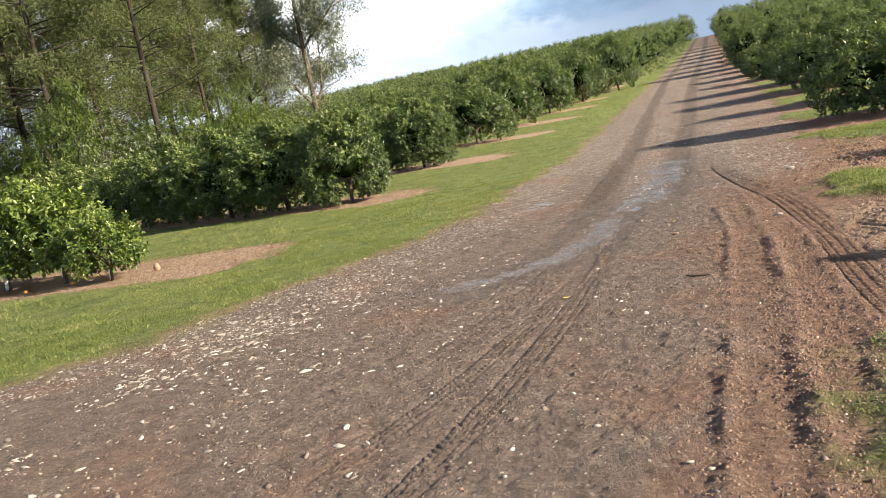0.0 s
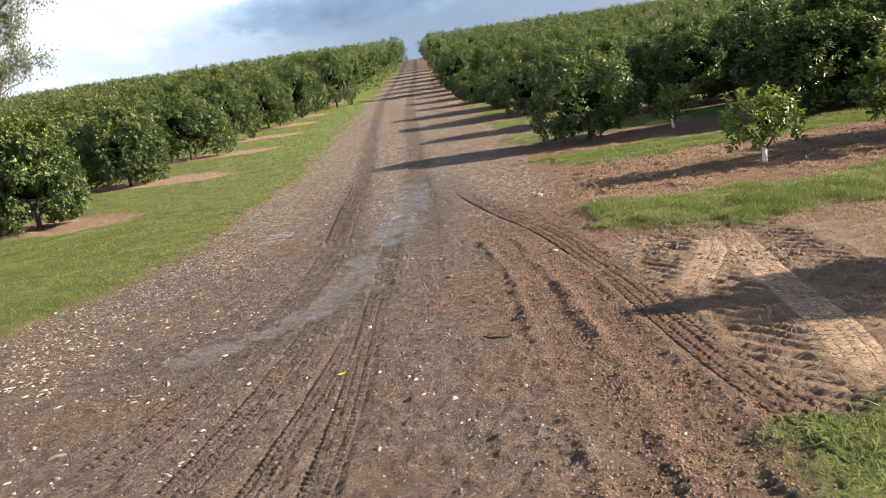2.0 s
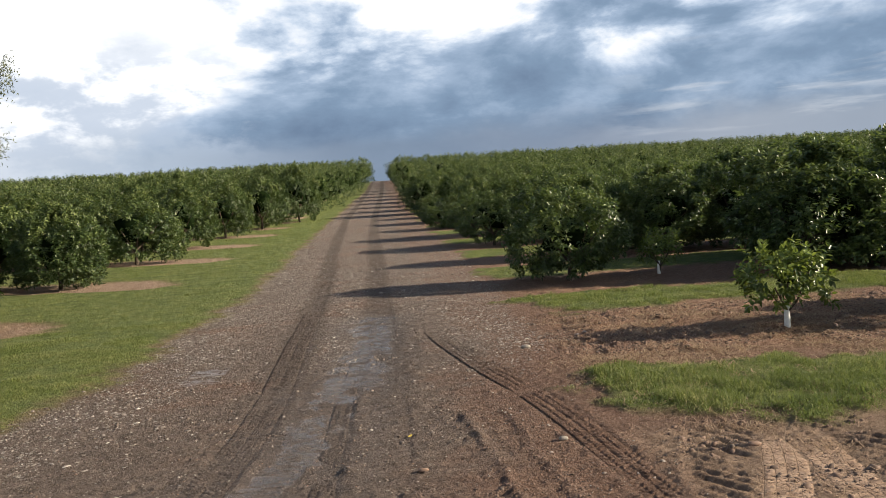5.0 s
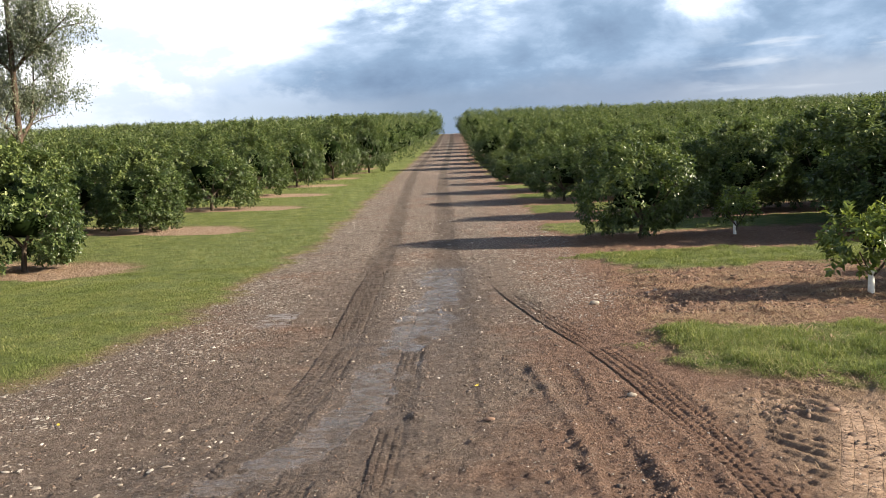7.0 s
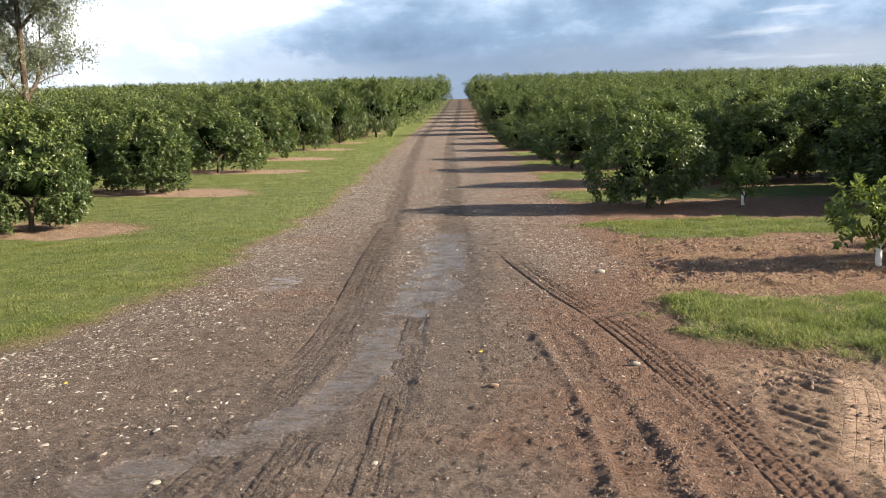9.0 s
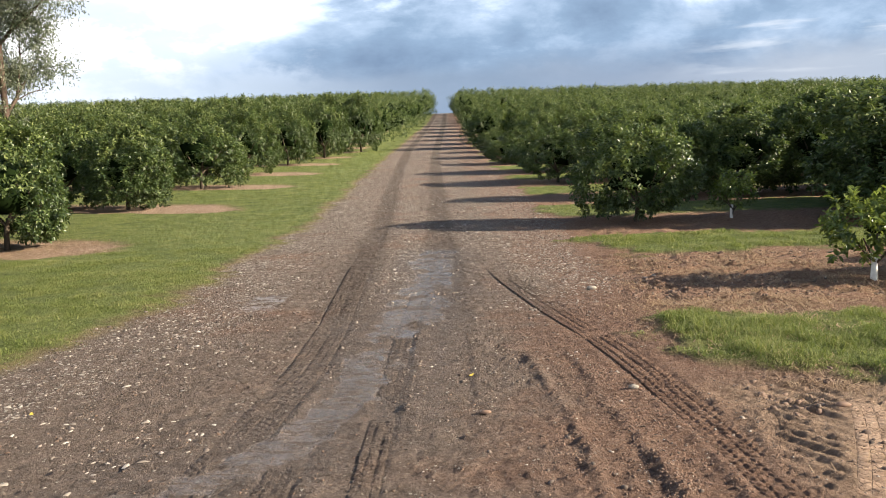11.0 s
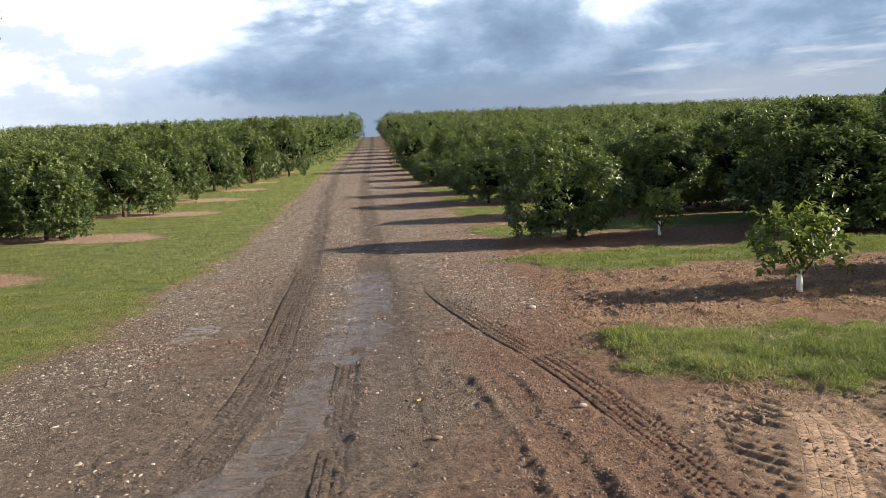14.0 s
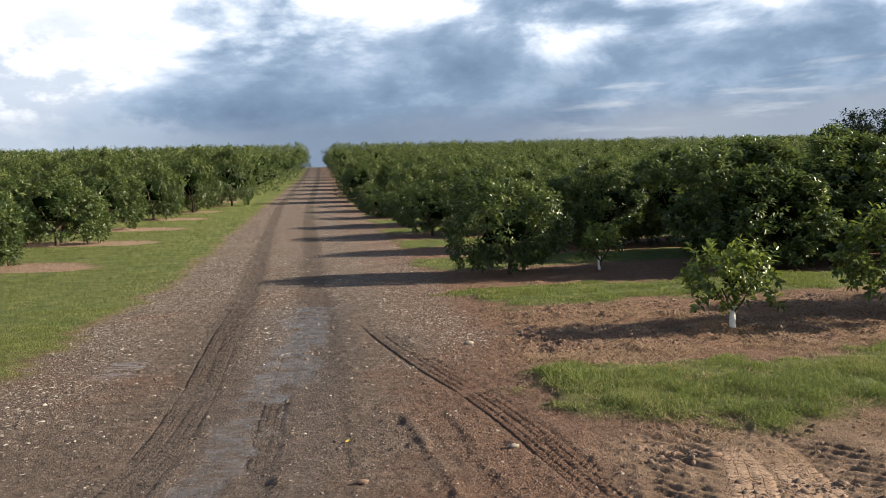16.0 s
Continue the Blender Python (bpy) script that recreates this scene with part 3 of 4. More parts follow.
    zig = n.math("FRACT", n.math("ADD", n.math("DIVIDE", go, 0.06), n.math("MULTIPLY", rib, 0.9)))
    cut = n.math("MULTIPLY", n.smooth(n.math("ABSOLUTE", n.math("SUBTRACT", zig, 0.5)), 0.03, 0.12), n.smooth(rib, 0.495, 0.45))
    plate_h = n.math("MULTIPLY", cut, plate_on)
    press = n.add("ShaderNodeBump", i_Height=n.math("MULTIPLY", plate_h, 0.6), i_Distance=0.022, i_Strength=1.0)
    flat_ = n.math("MULTIPLY", plate_on, 0.75)
    n.link(n.math("SUBTRACT", n.math("SUBTRACT", 1.0, n.math("MULTIPLY", at["wet"], 0.8)), n.math("MULTIPLY", flat_, 0.9)), bp.inputs["Strength"])
    n.link(press.outputs[0], bp.inputs["Normal"])
    n.link(bp.outputs[0], b.inputs["Normal"])
    return m


def tyre_print(line, width, pitch, height, lanes):
    """The pressed print of a tyre: rows of slanted blocks, worn and broken, sunk at its edges into the road."""
    pts = np.array([p for p in smooth_line(line, 24) if p[1] < 14 and p[1] > -1.6])
    gap = np.concatenate([[0], np.cumsum(np.hypot(*np.diff(pts, axis=0).T))])
    s = np.arange(0, gap[-1], 0.0095)
    px, py = np.interp(s, gap, pts[:, 0]), np.interp(s, gap, pts[:, 1])
    tx, ty = np.gradient(px), np.gradient(py)
    k = np.hypot(tx, ty)
    across = np.arange(-width / 2 - 0.03, width / 2 + 0.031, 0.0085)
    ss, aa = np.meshgrid(s, across, indexing="ij")
    x = px[:, None] - (ty / k)[:, None] * aa
    y = py[:, None] + (tx / k)[:, None] * aa
    lane = (aa / width + 0.5) * lanes
    odd, part_ = np.floor(lane) % 2, lane % 1.0
    beat = (ss / pitch + 0.5 * odd + 0.7 * part_ * np.where(odd > 0, 1, -1)) % 1.0
    worn = fbm(x, y, 2.3, 3, 83)
    crumbs = fbm(x, y, 30, 2, 84) - 0.5
    block = step(np.minimum(beat, 1 - beat), 0.07, 0.22) * step(np.minimum(part_, 1 - part_), 0.03, 0.15)
    ends = step(ss, 0.0, 2.2) * step(gap[-1] - ss, 0.0, 1.0)
    inside = step(width / 2 + 0.015 - np.abs(aa), 0.0, 0.03)
    strong = step(worn, *((0.2, 0.42) if width == 0.27 else (0.22, 0.46))) * ends
    dry = 1 - 0.85 * zones(x.ravel(), y.ravel())["wet"].reshape(x.shape)
    z = land(x.ravel(), y.ravel(), True, True).reshape(x.shape) - 0.004 + 0.004 * step(y, 6.0, 8.0) + height * block * strong * dry + 0.006 * crumbs * dry + 0.004 * (vnoise(x * 38, y * 38, 51) - 0.5) * dry
    z = z - 0.035 * (1 - inside) - 0.03 * (1 - step(ss, 0.0, 0.8) * step(gap[-1] - ss, 0.0, 0.8)) ** 2
    idx = np.arange(x.size).reshape(x.shape)
    faces = np.stack([idx[:-1, :-1], idx[:-1, 1:], idx[1:, 1:], idx[1:, :-1]], -1).reshape(-1, 4)
    me = mesh_np("tyre_print", np.stack([x.ravel(), y.ravel(), z.ravel()], 1), faces, GROUND, True)
    for name, v in zones(x.ravel(), y.ravel()).items():
        at = me.attributes.new(name, "FLOAT", "POINT")
        at.data.foreach_set("value", v.astype(np.float32))
    return tagged(new("tyre_print", me), "tyre tread print pressed into the damp road", "ground", kind="structure")


GROUND = ground_material()
build_ground()
for line, width, depth, kind in TRACKS:
    if kind == "tread":
        tyre_print(line, width, 0.066 if width > 0.22 else 0.05, 0.0095 if width == 0.27 else 0.0075, 4 if width > 0.18 else 3)


# ---- trees ----
def unit(v):
    return v / np.maximum(np.linalg.norm(v, axis=-1, keepdims=True), 1e-9)


def leaf_blades(rng, at, d, face, length, width, fine=False, fold=0.3):
    """One leaf at each place, along d, creased along its midrib; fine: an oval of four triangles, else a lozenge of two."""
    n = len(at)
    face = unit(face - d * (d * face).sum(1, keepdims=True))
    side = np.cross(face, d)
    ln = length * rng.uniform(0.65, 1.25, (n, 1))
    wd = width * rng.uniform(0.75, 1.2, (n, 1)) * 0.5
    tip = at + d * ln - face * ln * 0.14
    i = np.arange(n)[:, None]
    if fine:
        m1, m2 = at + d * ln * 0.28 + face * wd * fold, at + d * ln * 0.68 + face * wd * (fold - 0.1)
        v = np.stack([at, m1 + side * wd, m2 + side * wd * 0.85, tip, m2 - side * wd * 0.85, m1 - side * wd], 1).reshape(-1, 3)
        return v, np.concatenate([i * 6 + [0, 1, 2], i * 6 + [0, 2, 3], i * 6 + [0, 3, 4], i * 6 + [0, 4, 5]], 1).reshape(-1, 3)
    mid = at + d * ln * 0.45 + face * wd * fold
    v = np.stack([at, mid + side * wd, tip, mid - side * wd], 1).reshape(-1, 3)
    return v, np.concatenate([i * 4 + [0, 1, 2], i * 4 + [0, 2, 3]], 1).reshape(-1, 3)


def leaf_cards(rng, at, out, length, width, droop=0.3, spread=0.4, fold=0.25, up=0.2):
    """Loose leaves with their faces turned roughly along out."""
    n = len(at)
    face = unit(out * (1 - spread) + rng.normal(size=(n, 3)) * spread * 0.6 + np.array([0, 0, up]))
    d = rng.normal(size=(n, 3)) + np.array([0, 0, -droop])
    d = unit(d - face * (d * face).sum(1, keepdims=True))
    return leaf_blades(rng, at - d * length * 0.3, d, face, length, width, False, fold)


def lump(rng, dirs, n=26, size=0.5, depth=0.22):
    """An uneven outline: bulges in random directions."""
    c = unit(rng.normal(size=(n, 3)))
    near = (dirs[:, None] * c[None]).sum(-1)
    bump = np.exp(-(1 - near) / (size * size) * 2.2).max(1)
    return 1 - depth + depth * 1.35 * bump


def skirted(u, flat):
    """From directions to a crown's form: rounded on top, full down to its skirt."""
    a = np.arctan2(u[:, 1], u[:, 0])
    z = np.clip(u[:, 2] * 1.12, -0.98, 1.0)
    hor = np.where(z > 0, (1 - np.abs(z) ** flat) ** (1 / flat), 1 - 0.34 * np.abs(z) ** 2.2)
    return np.stack([np.cos(a) * hor, np.sin(a) * hor, z], 1)


def whorls(rng, at, way, each, length, width, fine, droop=0.35):
    """Sprays: leaves set round a short twig, pointing out and forward from it."""
    n = len(at)
    e1 = unit(np.cross(way, rng.normal(size=(n, 3))))
    e2 = np.cross(way, e1)
    a = np.arange(each)[None] * 2.39996 + rng.uniform(0, 6.28, (n, 1))
    rad = np.cos(a)[..., None] * e1[:, None] + np.sin(a)[..., None] * e2[:, None]
    lift = np.linspace(-0.15, 1.05, each)[None, :, None]
    w = np.broadcast_to(way[:, None], rad.shape)
    d = unit(rad * (1.05 - 0.45 * lift) + w * (0.12 + 0.75 * lift) + rng.normal(size=rad.shape) * 0.22 + np.array([0, 0, -droop]))
    p = at[:, None] + w * length * (lift * 1.2 - 0.6)
    face = w * 0.75 + rng.normal(size=rad.shape) * 0.28 + np.array([0, 0, 0.42])
    return leaf_blades(rng, p.reshape(-1, 3), d.reshape(-1, 3), face.reshape(-1, 3), length, width, fine)


def crown_np(rng, rx, rz, zc, count, length, width, shoots=0, under=0.12, flat=2.1, bulges=64, clump=0.345, each=8, fine=False, lowest=-0.9, gaps=0.34):
    """A crown of leaves round (0, 0, zc): leafy clumps over an uneven dome, with shade between them."""
    k = np.arange(bulges) + 0.5
    cz, ca = 1 - (1 - lowest) * k / bulges, k * 2.39996 + rng.uniform(0, 6.28)
    u0 = unit(np.stack([np.sqrt(np.maximum(1 - cz * cz, 0)) * np.cos(ca), np.sqrt(np.maximum(1 - cz * cz, 0)) * np.sin(ca), cz], 1) + rng.normal(size=(bulges, 3)) * 0.2)
    reach = lump(rng, u0, 12, 0.5, 0.2) * rng.uniform(0.92 - gaps, 0.92, bulges)
    reach = np.where(u0[:, 2] < -0.3, np.maximum(reach, 0.72), reach)
    centre = skirted(u0, flat) * reach[:, None] * np.array([rx, rx, rz]) + np.array([0, 0, zc])
    size = clump * math.sqrt(64 / bulges) * rng.uniform(0.6, 1.25, bulges) * (rx + rz) / 2
    sprays = max(count // each, bulges)
    pick = rng.choice(bulges, size=sprays, p=size**2 / (size**2).sum())
    u = unit(rng.normal(size=(sprays, 3)) * 0.7 + u0[pick] * 0.95 + np.array([0, 0, 0.25]))
    p = centre[pick] + u * (size[pick] * (1 - 0.5 * rng.random(sprays) ** 2))[:, None]
    skirt = under + 0.45 * rng.random(sprays) ** 2
    p[:, 2] = np.maximum(p[:, 2], skirt)
    way = unit(u * 0.8 + np.array([0, 0, 0.35]) + rng.normal(size=(sprays, 3)) * 0.35)
    v, f = whorls(rng, p, way, each, length, width, fine)
    if shoots:
        # upright leafy shoots that break the outline
        su = unit(rng.normal(size=(shoots, 3)) + np.array([0, 0, 0.9]))
        root = su / (np.abs(su) ** flat).sum(1, keepdims=True) ** (1 / flat) * 0.88 * np.array([rx, rx, rz]) + np.array([0, 0, zc])
        heading = unit(su * 0.5 + np.array([0, 0, 0.9]) + rng.normal(size=(shoots, 3)) * 0.3)
        far = length * rng.uniform(0.6, 2.6, (shoots, 1))
        q = np.concatenate([root + heading * far * t for t in (0.0, 0.45, 0.9)])
        v2, f2 = whorls(rng, q, np.concatenate([heading] * 3), 6, length * 1.05, width, fine, 0.1)
        f = np.concatenate([f, f2 + len(v)])
        v = np.concatenate([v, v2])
    return v, f


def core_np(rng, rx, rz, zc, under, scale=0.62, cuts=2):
    """The rough lumped shell that closes a crown; its near-black colour paints the shade inside."""
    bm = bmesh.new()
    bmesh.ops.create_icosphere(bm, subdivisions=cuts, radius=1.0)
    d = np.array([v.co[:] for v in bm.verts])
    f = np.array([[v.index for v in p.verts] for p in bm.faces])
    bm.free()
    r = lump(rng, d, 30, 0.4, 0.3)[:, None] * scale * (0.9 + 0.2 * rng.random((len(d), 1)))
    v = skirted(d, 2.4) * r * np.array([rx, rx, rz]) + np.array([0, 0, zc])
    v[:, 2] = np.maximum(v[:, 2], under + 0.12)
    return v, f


def tube(points, radii, sides=7):
    """A tapered, bent stem."""
    pts, rad = np.array(points, float), np.array(radii, float)
    ring = np.linspace(0, 2 * np.pi, sides, endpoint=False)
    vs = []
    for i, p in enumerate(pts):
        t = unit(pts[min(i + 1, len(pts) - 1)] - pts[max(i - 1, 0)])
        a = unit(np.cross(t, [0.31, 0.87, 0.12]))
        b = np.cross(t, a)
        vs.append(p + rad[i] * (np.cos(ring)[:, None] * a + np.sin(ring)[:, None] * b))
    v = np.concatenate(vs)
    f = [(i * sides + k, i * sides + (k + 1) % sides, (i + 1) * sides + (k + 1) % sides, (i + 1) * sides + k)
         for i in range(len(pts) - 1) for k in range(sides)]
    return v, np.array(f)


def join_np(parts):
    v, f, n = [], [], 0
    for a, b in parts:
        v.append(a)
        f.append(b + n)
        n += len(a)
    return np.concatenate(v), np.concatenate(f)


def add_lit_flush(me, zc, rz, seed, amount=1.0):
    """Marks young sprays here and there and paints sunlit tops paler, most of it near the top."""
    co = np.zeros(len(me.vertices) * 3, np.float32)
    me.vertices.foreach_get("co", co)
    x, y, z = co.reshape(-1, 3).T
    patch = fbm(x + 0.7 * z, y - 0.6 * z, 3.2, 2, seed)
    v = amount * step(patch + 0.42 * (z - zc) / rz, 0.5, 0.95)
    me.attributes.new("flush", "FLOAT", "POINT").data.foreach_set("value", v.astype(np.float32))
    return me


def part_mesh(name, me, parent, label=""):
    ob = new(name, me)
    ob.parent = parent
    return tagged(ob, label) if label else ob


def citrus_stem(rng, height, spread):
    """A short trunk that parts into limbs."""
    lean = rng.normal(size=2) * 0.04
    fork = height * 0.2
    stems = [tube([(0, 0, -0.08), (lean[0] * 0.4, lean[1] * 0.4, fork * 0.5), (lean[0], lean[1], fork)], [0.075 * height / 2.5, 0.06 * height / 2.5, 0.055 * height / 2.5])]
    for k in range(5):
        a = k * 1.257 + rng.uniform(-0.4, 0.4)
        out = np.array([math.cos(a), math.sin(a), 0])
        p0 = np.array([lean[0], lean[1], fork])
        p1 = p0 + out * spread * 0.25 + [0, 0, height * 0.16]
        p2 = p0 + out * spread * rng.uniform(0.45, 0.62) + [0, 0, height * rng.uniform(0.3, 0.5)]
        stems.append(tube([p0, p1, p2], [0.04 * height / 2.5, 0.028 * height / 2.5, 0.01], 5))
    return join_np(stems)


def citrus(seed, height, spread, leaves, size, shoots, name="citrus_tree", under=0.05, guard=False, leaf=None, fine=True, bulges=72, clump=0.30):
    """A citrus tree at the origin: trunk, crown and, when young, a white guard round the trunk."""
    rng = np.random.default_rng(seed)
    root = new(name)
    rz = (height - under) / 2
    zc = under + rz
    part_mesh("trunk", mesh_np("trunk", *citrus_stem(rng, height, spread), BARK, True), root)
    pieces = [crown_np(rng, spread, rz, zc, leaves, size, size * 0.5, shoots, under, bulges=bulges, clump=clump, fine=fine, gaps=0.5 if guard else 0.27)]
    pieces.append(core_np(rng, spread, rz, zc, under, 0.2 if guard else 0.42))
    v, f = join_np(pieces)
    part_mesh("crown", add_lit_flush(mesh_np("crown", v, f, leaf or LEAF, False, CORE_SHADE, np.arange(len(f)) >= len(pieces[0][1])), zc, rz, seed), root)
    if guard:
        ring = np.linspace(0, 2 * np.pi, 14, endpoint=False)
        rows = [(0.036, -0.03), (0.031, 0.29), (0.027, 0.294), (0.027, 0.02)]
        v = np.array([(r * math.cos(a), r * math.sin(a), z) for r, z in rows for a in ring])
        f = [(i * 14 + k, i * 14 + (k + 1) % 14, (i + 1) * 14 + (k + 1) % 14, (i + 1) * 14 + k) for i in range(3) for k in range(14)]
        part_mesh("trunk_guard", mesh_np("trunk_guard", v, np.array(f), GUARD, True), root, "white plastic trunk guard")
    return root


def spot(x, y, turn=0.0, sx=1.0, sz=1.0):
    z = float(land(np.array([x]), np.array([y]), False)[0])
    return Matrix.Translation((x, y, z)) @ Euler((0, 0, turn)).to_matrix().to_4x4() @ Matrix.Diagonal((sx, sx, sz, 1))


def place(ob, m):
    ob.matrix_basis = m
    return ob


TAG_L = dict(label="glossy dark green citrus tree in a hedged orchard row", category="tree", group="orchard trees")
rng = np.random.default_rng(11)
near_set = [citrus(100 + k, 2.6, 1.5, 17500, 0.098, 26, under=0.06) for k in range(3)]
mid_set = [citrus(200 + k, 2.9, 1.75, 8500, 0.135, 10, under=0.12, fine=False) for k in range(3)]
for ob in near_set + mid_set:
    tagged(ob, **TAG_L)
used = set()


def put(kind, x, y, sx, sz):
    ob = kind[int(rng.integers(len(kind)))]
    m = spot(x, y, float(rng.uniform(0, 6.28)), sx * rng.uniform(0.9, 1.04), sz * rng.uniform(0.94, 1.07))
    if ob.name not in used:
        used.add(ob.name)
        return place(ob, m)
    keep = ob.matrix_basis.copy()
    ob.matrix_basis = Matrix.Identity(4)
    made = copy_thing(ob, m)
    ob.matrix_basis = keep
    return made


def row_height(r, right):
    if right:
        return float(np.interp(r, [15, 20, 30, 45, 60, 100, 140], [2.75, 2.4, 2.3, 2.6, 3.0, 3.55, 3.8]))
    return float(np.interp(r, [14, 22, 30, 45, 60, 140], [2.2, 2.45, 2.6, 3.0, 3.65, 3.75]))


far_spots = []
# right of the road
for r in ROWS_R:
    if r < 10:
        continue
    x = start = 8.9 if r < 16 else 5.9 if r < 24 else 4.2 if r < 40 else 3.6
    while x < min(4 + r * 0.98, 120):
        h = row_height(r, True) * (0.92 + 0.18 * rng.random())
        kind, base = (near_set, 2.6) if r < 24 and x < 15 else (mid_set, 2.9)
        if x == start and 16 < r < 57:
            # low trees end the rows by the road
            put(kind, x, r, 0.76, h * (0.86 if r < 30 else 0.76 if r < 38 else 0.45) / base)
        elif (40 < r < 43 or 53 < r < 56) and x < start + 3:
            put(kind, x, r, 0.7, h * 0.5 / base)
        elif (r < 44 and x < 34) or (r < 62 and x < 16):
            put(kind, x, r - (0.6 if r < 16 else 0.0) + rng.normal() * 0.15, (1.1 if r < 24 else 0.96) + 0.1 * rng.random(), h / base)
        else:
            far_spots.append((x, r + rng.normal() * 0.2, 0.92 + 0.15 * rng.random(), h / 3.3))
        x += 2.3
# left of the road
for r in ROWS_L:
    if r < 10:
        continue
    x = -7.95 if r < 16 else -9.1 if r < 24 else -9.4 if r < 44 else -8.9 if r < 50 else -7.7 if r < 55 else -5.9 if r < 64 else float(np.interp(r, [64, 75, 87, 100, 110, 125, 140, 170], [-5.7, -5.1, -4.5, -3.7, -3.1, -2.5, -2.2, -2.0]))
    while x > -min(14 + r * 0.62, 70):
        y = r + (-x - 7.5) * row_skew(r) + rng.normal() * 0.12
        h = row_height(r, False) * (0.92 + 0.18 * rng.random())
        kind, base = (near_set, 2.6) if r < 24 and x > -16 else (mid_set, 2.9)
        if (r < 44 and x > -34) or (r < 62 and x > -20):
            put(kind, x, y, (0.8 if x == -7.95 else 0.94) + 0.1 * rng.random(), h / base)
        else:
            far_spots.append((x, y, 0.92 + 0.15 * rng.random(), h / 3.3))
        x -= 2.2
# unseen trees that cast their shade on the earth, most of them out of view to the right
# the three at y 18.3 hide behind a row, added only to darken the alley
for x, y, h in [(10.3, 2.2, 1.0), (11.2, 8.6, 0.95), (13.4, 8.5, 1.0), (10.7, 18.3, 1.0), (13.0, 18.3, 1.0), (15.3, 18.3, 1.0)]:
    put(near_set, x, y, 0.85 if y < 10 else 1.05, h)
shader = near_set[1]
keep_pose = shader.matrix_basis.copy()
shader.matrix_basis = Matrix.Identity(4)
copy_thing(shader, spot(6.2, 2.08, 0.7, 0.43, 0.69))
shader.matrix_basis = keep_pose
# single trees that stand by the road
tree_one = tagged(citrus(301, 1.84, 1.32, 9500, 0.09, 60, under=0.1), "rounded young-mature citrus tree with pale new shoots beside the road", "tree", "orchard trees")
place(tree_one, spot(3.95, 16.0))
small = tagged(citrus(305, 1.7, 0.95, 4600, 0.105, 40, "young_citrus_tree", 0.2, True, LEAF_YOUNG, True, 44), "bushy light green young citrus tree with a white trunk guard", "tree", "young replanted trees")
for k, (x, y, s) in enumerate([(-8.75, 6.5, 0.64), (-11.5, 6.95, 1.1), (-12.9, 7.1, 1.15), (-14.6, 7.2, 1.2)]):
    small.matrix_basis = Matrix.Identity(4)
    copy_thing(small, spot(x, y, 1.3 * k + 0.8, s, s))
place(small, spot(-10.16, 6.95, 0.3, 0.95, 0.95))
young = citrus(310, 0.86, 0.54, 1100, 0.085, 16, "young_citrus_tree", 0.27, True, LEAF_YOUNG, True, 26)
tagged(young, "small young citrus tree with a white trunk guard", "tree", "young replanted trees")
place(young, spot(4.80, 8.6))
young2 = citrus(311, 1.2, 0.64, 1500, 0.09, 34, "young_citrus_tree", 0.32, True, LEAF_YOUNG, True, 26)
tagged(young2, "bushy young citrus tree with long shoots and a white trunk guard", "tree", "young replanted trees")
place(young2, spot(6.95, 8.55))
young3 = citrus(312, 0.88, 0.46, 900, 0.085, 8, "young_citrus_tree", 0.28, True, LEAF_YOUNG, True, 26)
tagged(young3, "small young citrus tree with a white trunk guard in shade", "tree", "young replanted trees")
place(young3, spot(5.88, 15.95))


def far_orchard():
    """The rows up the hill, too many to count."""
    rg = np.random.default_rng(5)
    kinds = []
    # whole crowns by the road, and crowns of which the next row hides the lower half
    for many, size, lowest in ((1500, 0.15, -0.9), (820, 0.18, -0.1), (360, 0.22, 0.25)):
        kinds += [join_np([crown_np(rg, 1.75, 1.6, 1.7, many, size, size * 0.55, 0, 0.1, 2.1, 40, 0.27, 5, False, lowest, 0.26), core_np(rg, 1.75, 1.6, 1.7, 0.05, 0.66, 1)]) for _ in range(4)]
    vs, fs, inner, lit_flushes, n = [], [], [], [], 0
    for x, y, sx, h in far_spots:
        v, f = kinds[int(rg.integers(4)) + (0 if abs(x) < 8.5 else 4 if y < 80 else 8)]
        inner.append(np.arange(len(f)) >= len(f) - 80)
        # young sprays, with the sunlight on the tops painted in as paler leaves
        lit_flushes.append(step(fbm(v[:, 0] + 0.7 * v[:, 2], v[:, 1] + x, 2.2, 2, 7) + 0.42 * (v[:, 2] - 1.7) / 1.6, 0.5, 0.95))
        a = rg.uniform(0, 6.28)
        c, s = math.cos(a) * sx, math.sin(a) * sx
        z = float(land(np.array([x]), np.array([y]), False)[0])
        vs.append(np.stack([v[:, 0] * c - v[:, 1] * s + x, v[:, 0] * s + v[:, 1] * c + y, v[:, 2] * h + z], 1))
        fs.append(f + n)
        n += len(v)
    me = mesh_np("orchard_hillside", np.concatenate(vs), np.concatenate(fs), LEAF, False, CORE_SHADE, np.concatenate(inner))
    me.attributes.new("flush", "FLOAT", "POINT").data.foreach_set("value", np.concatenate(lit_flushes).astype(np.float32))
    return tagged(new("orchard_hillside", me), "hedged rows of dark green citrus trees climbing a hillside", "orchard", kind="stuff")


far_orchard()


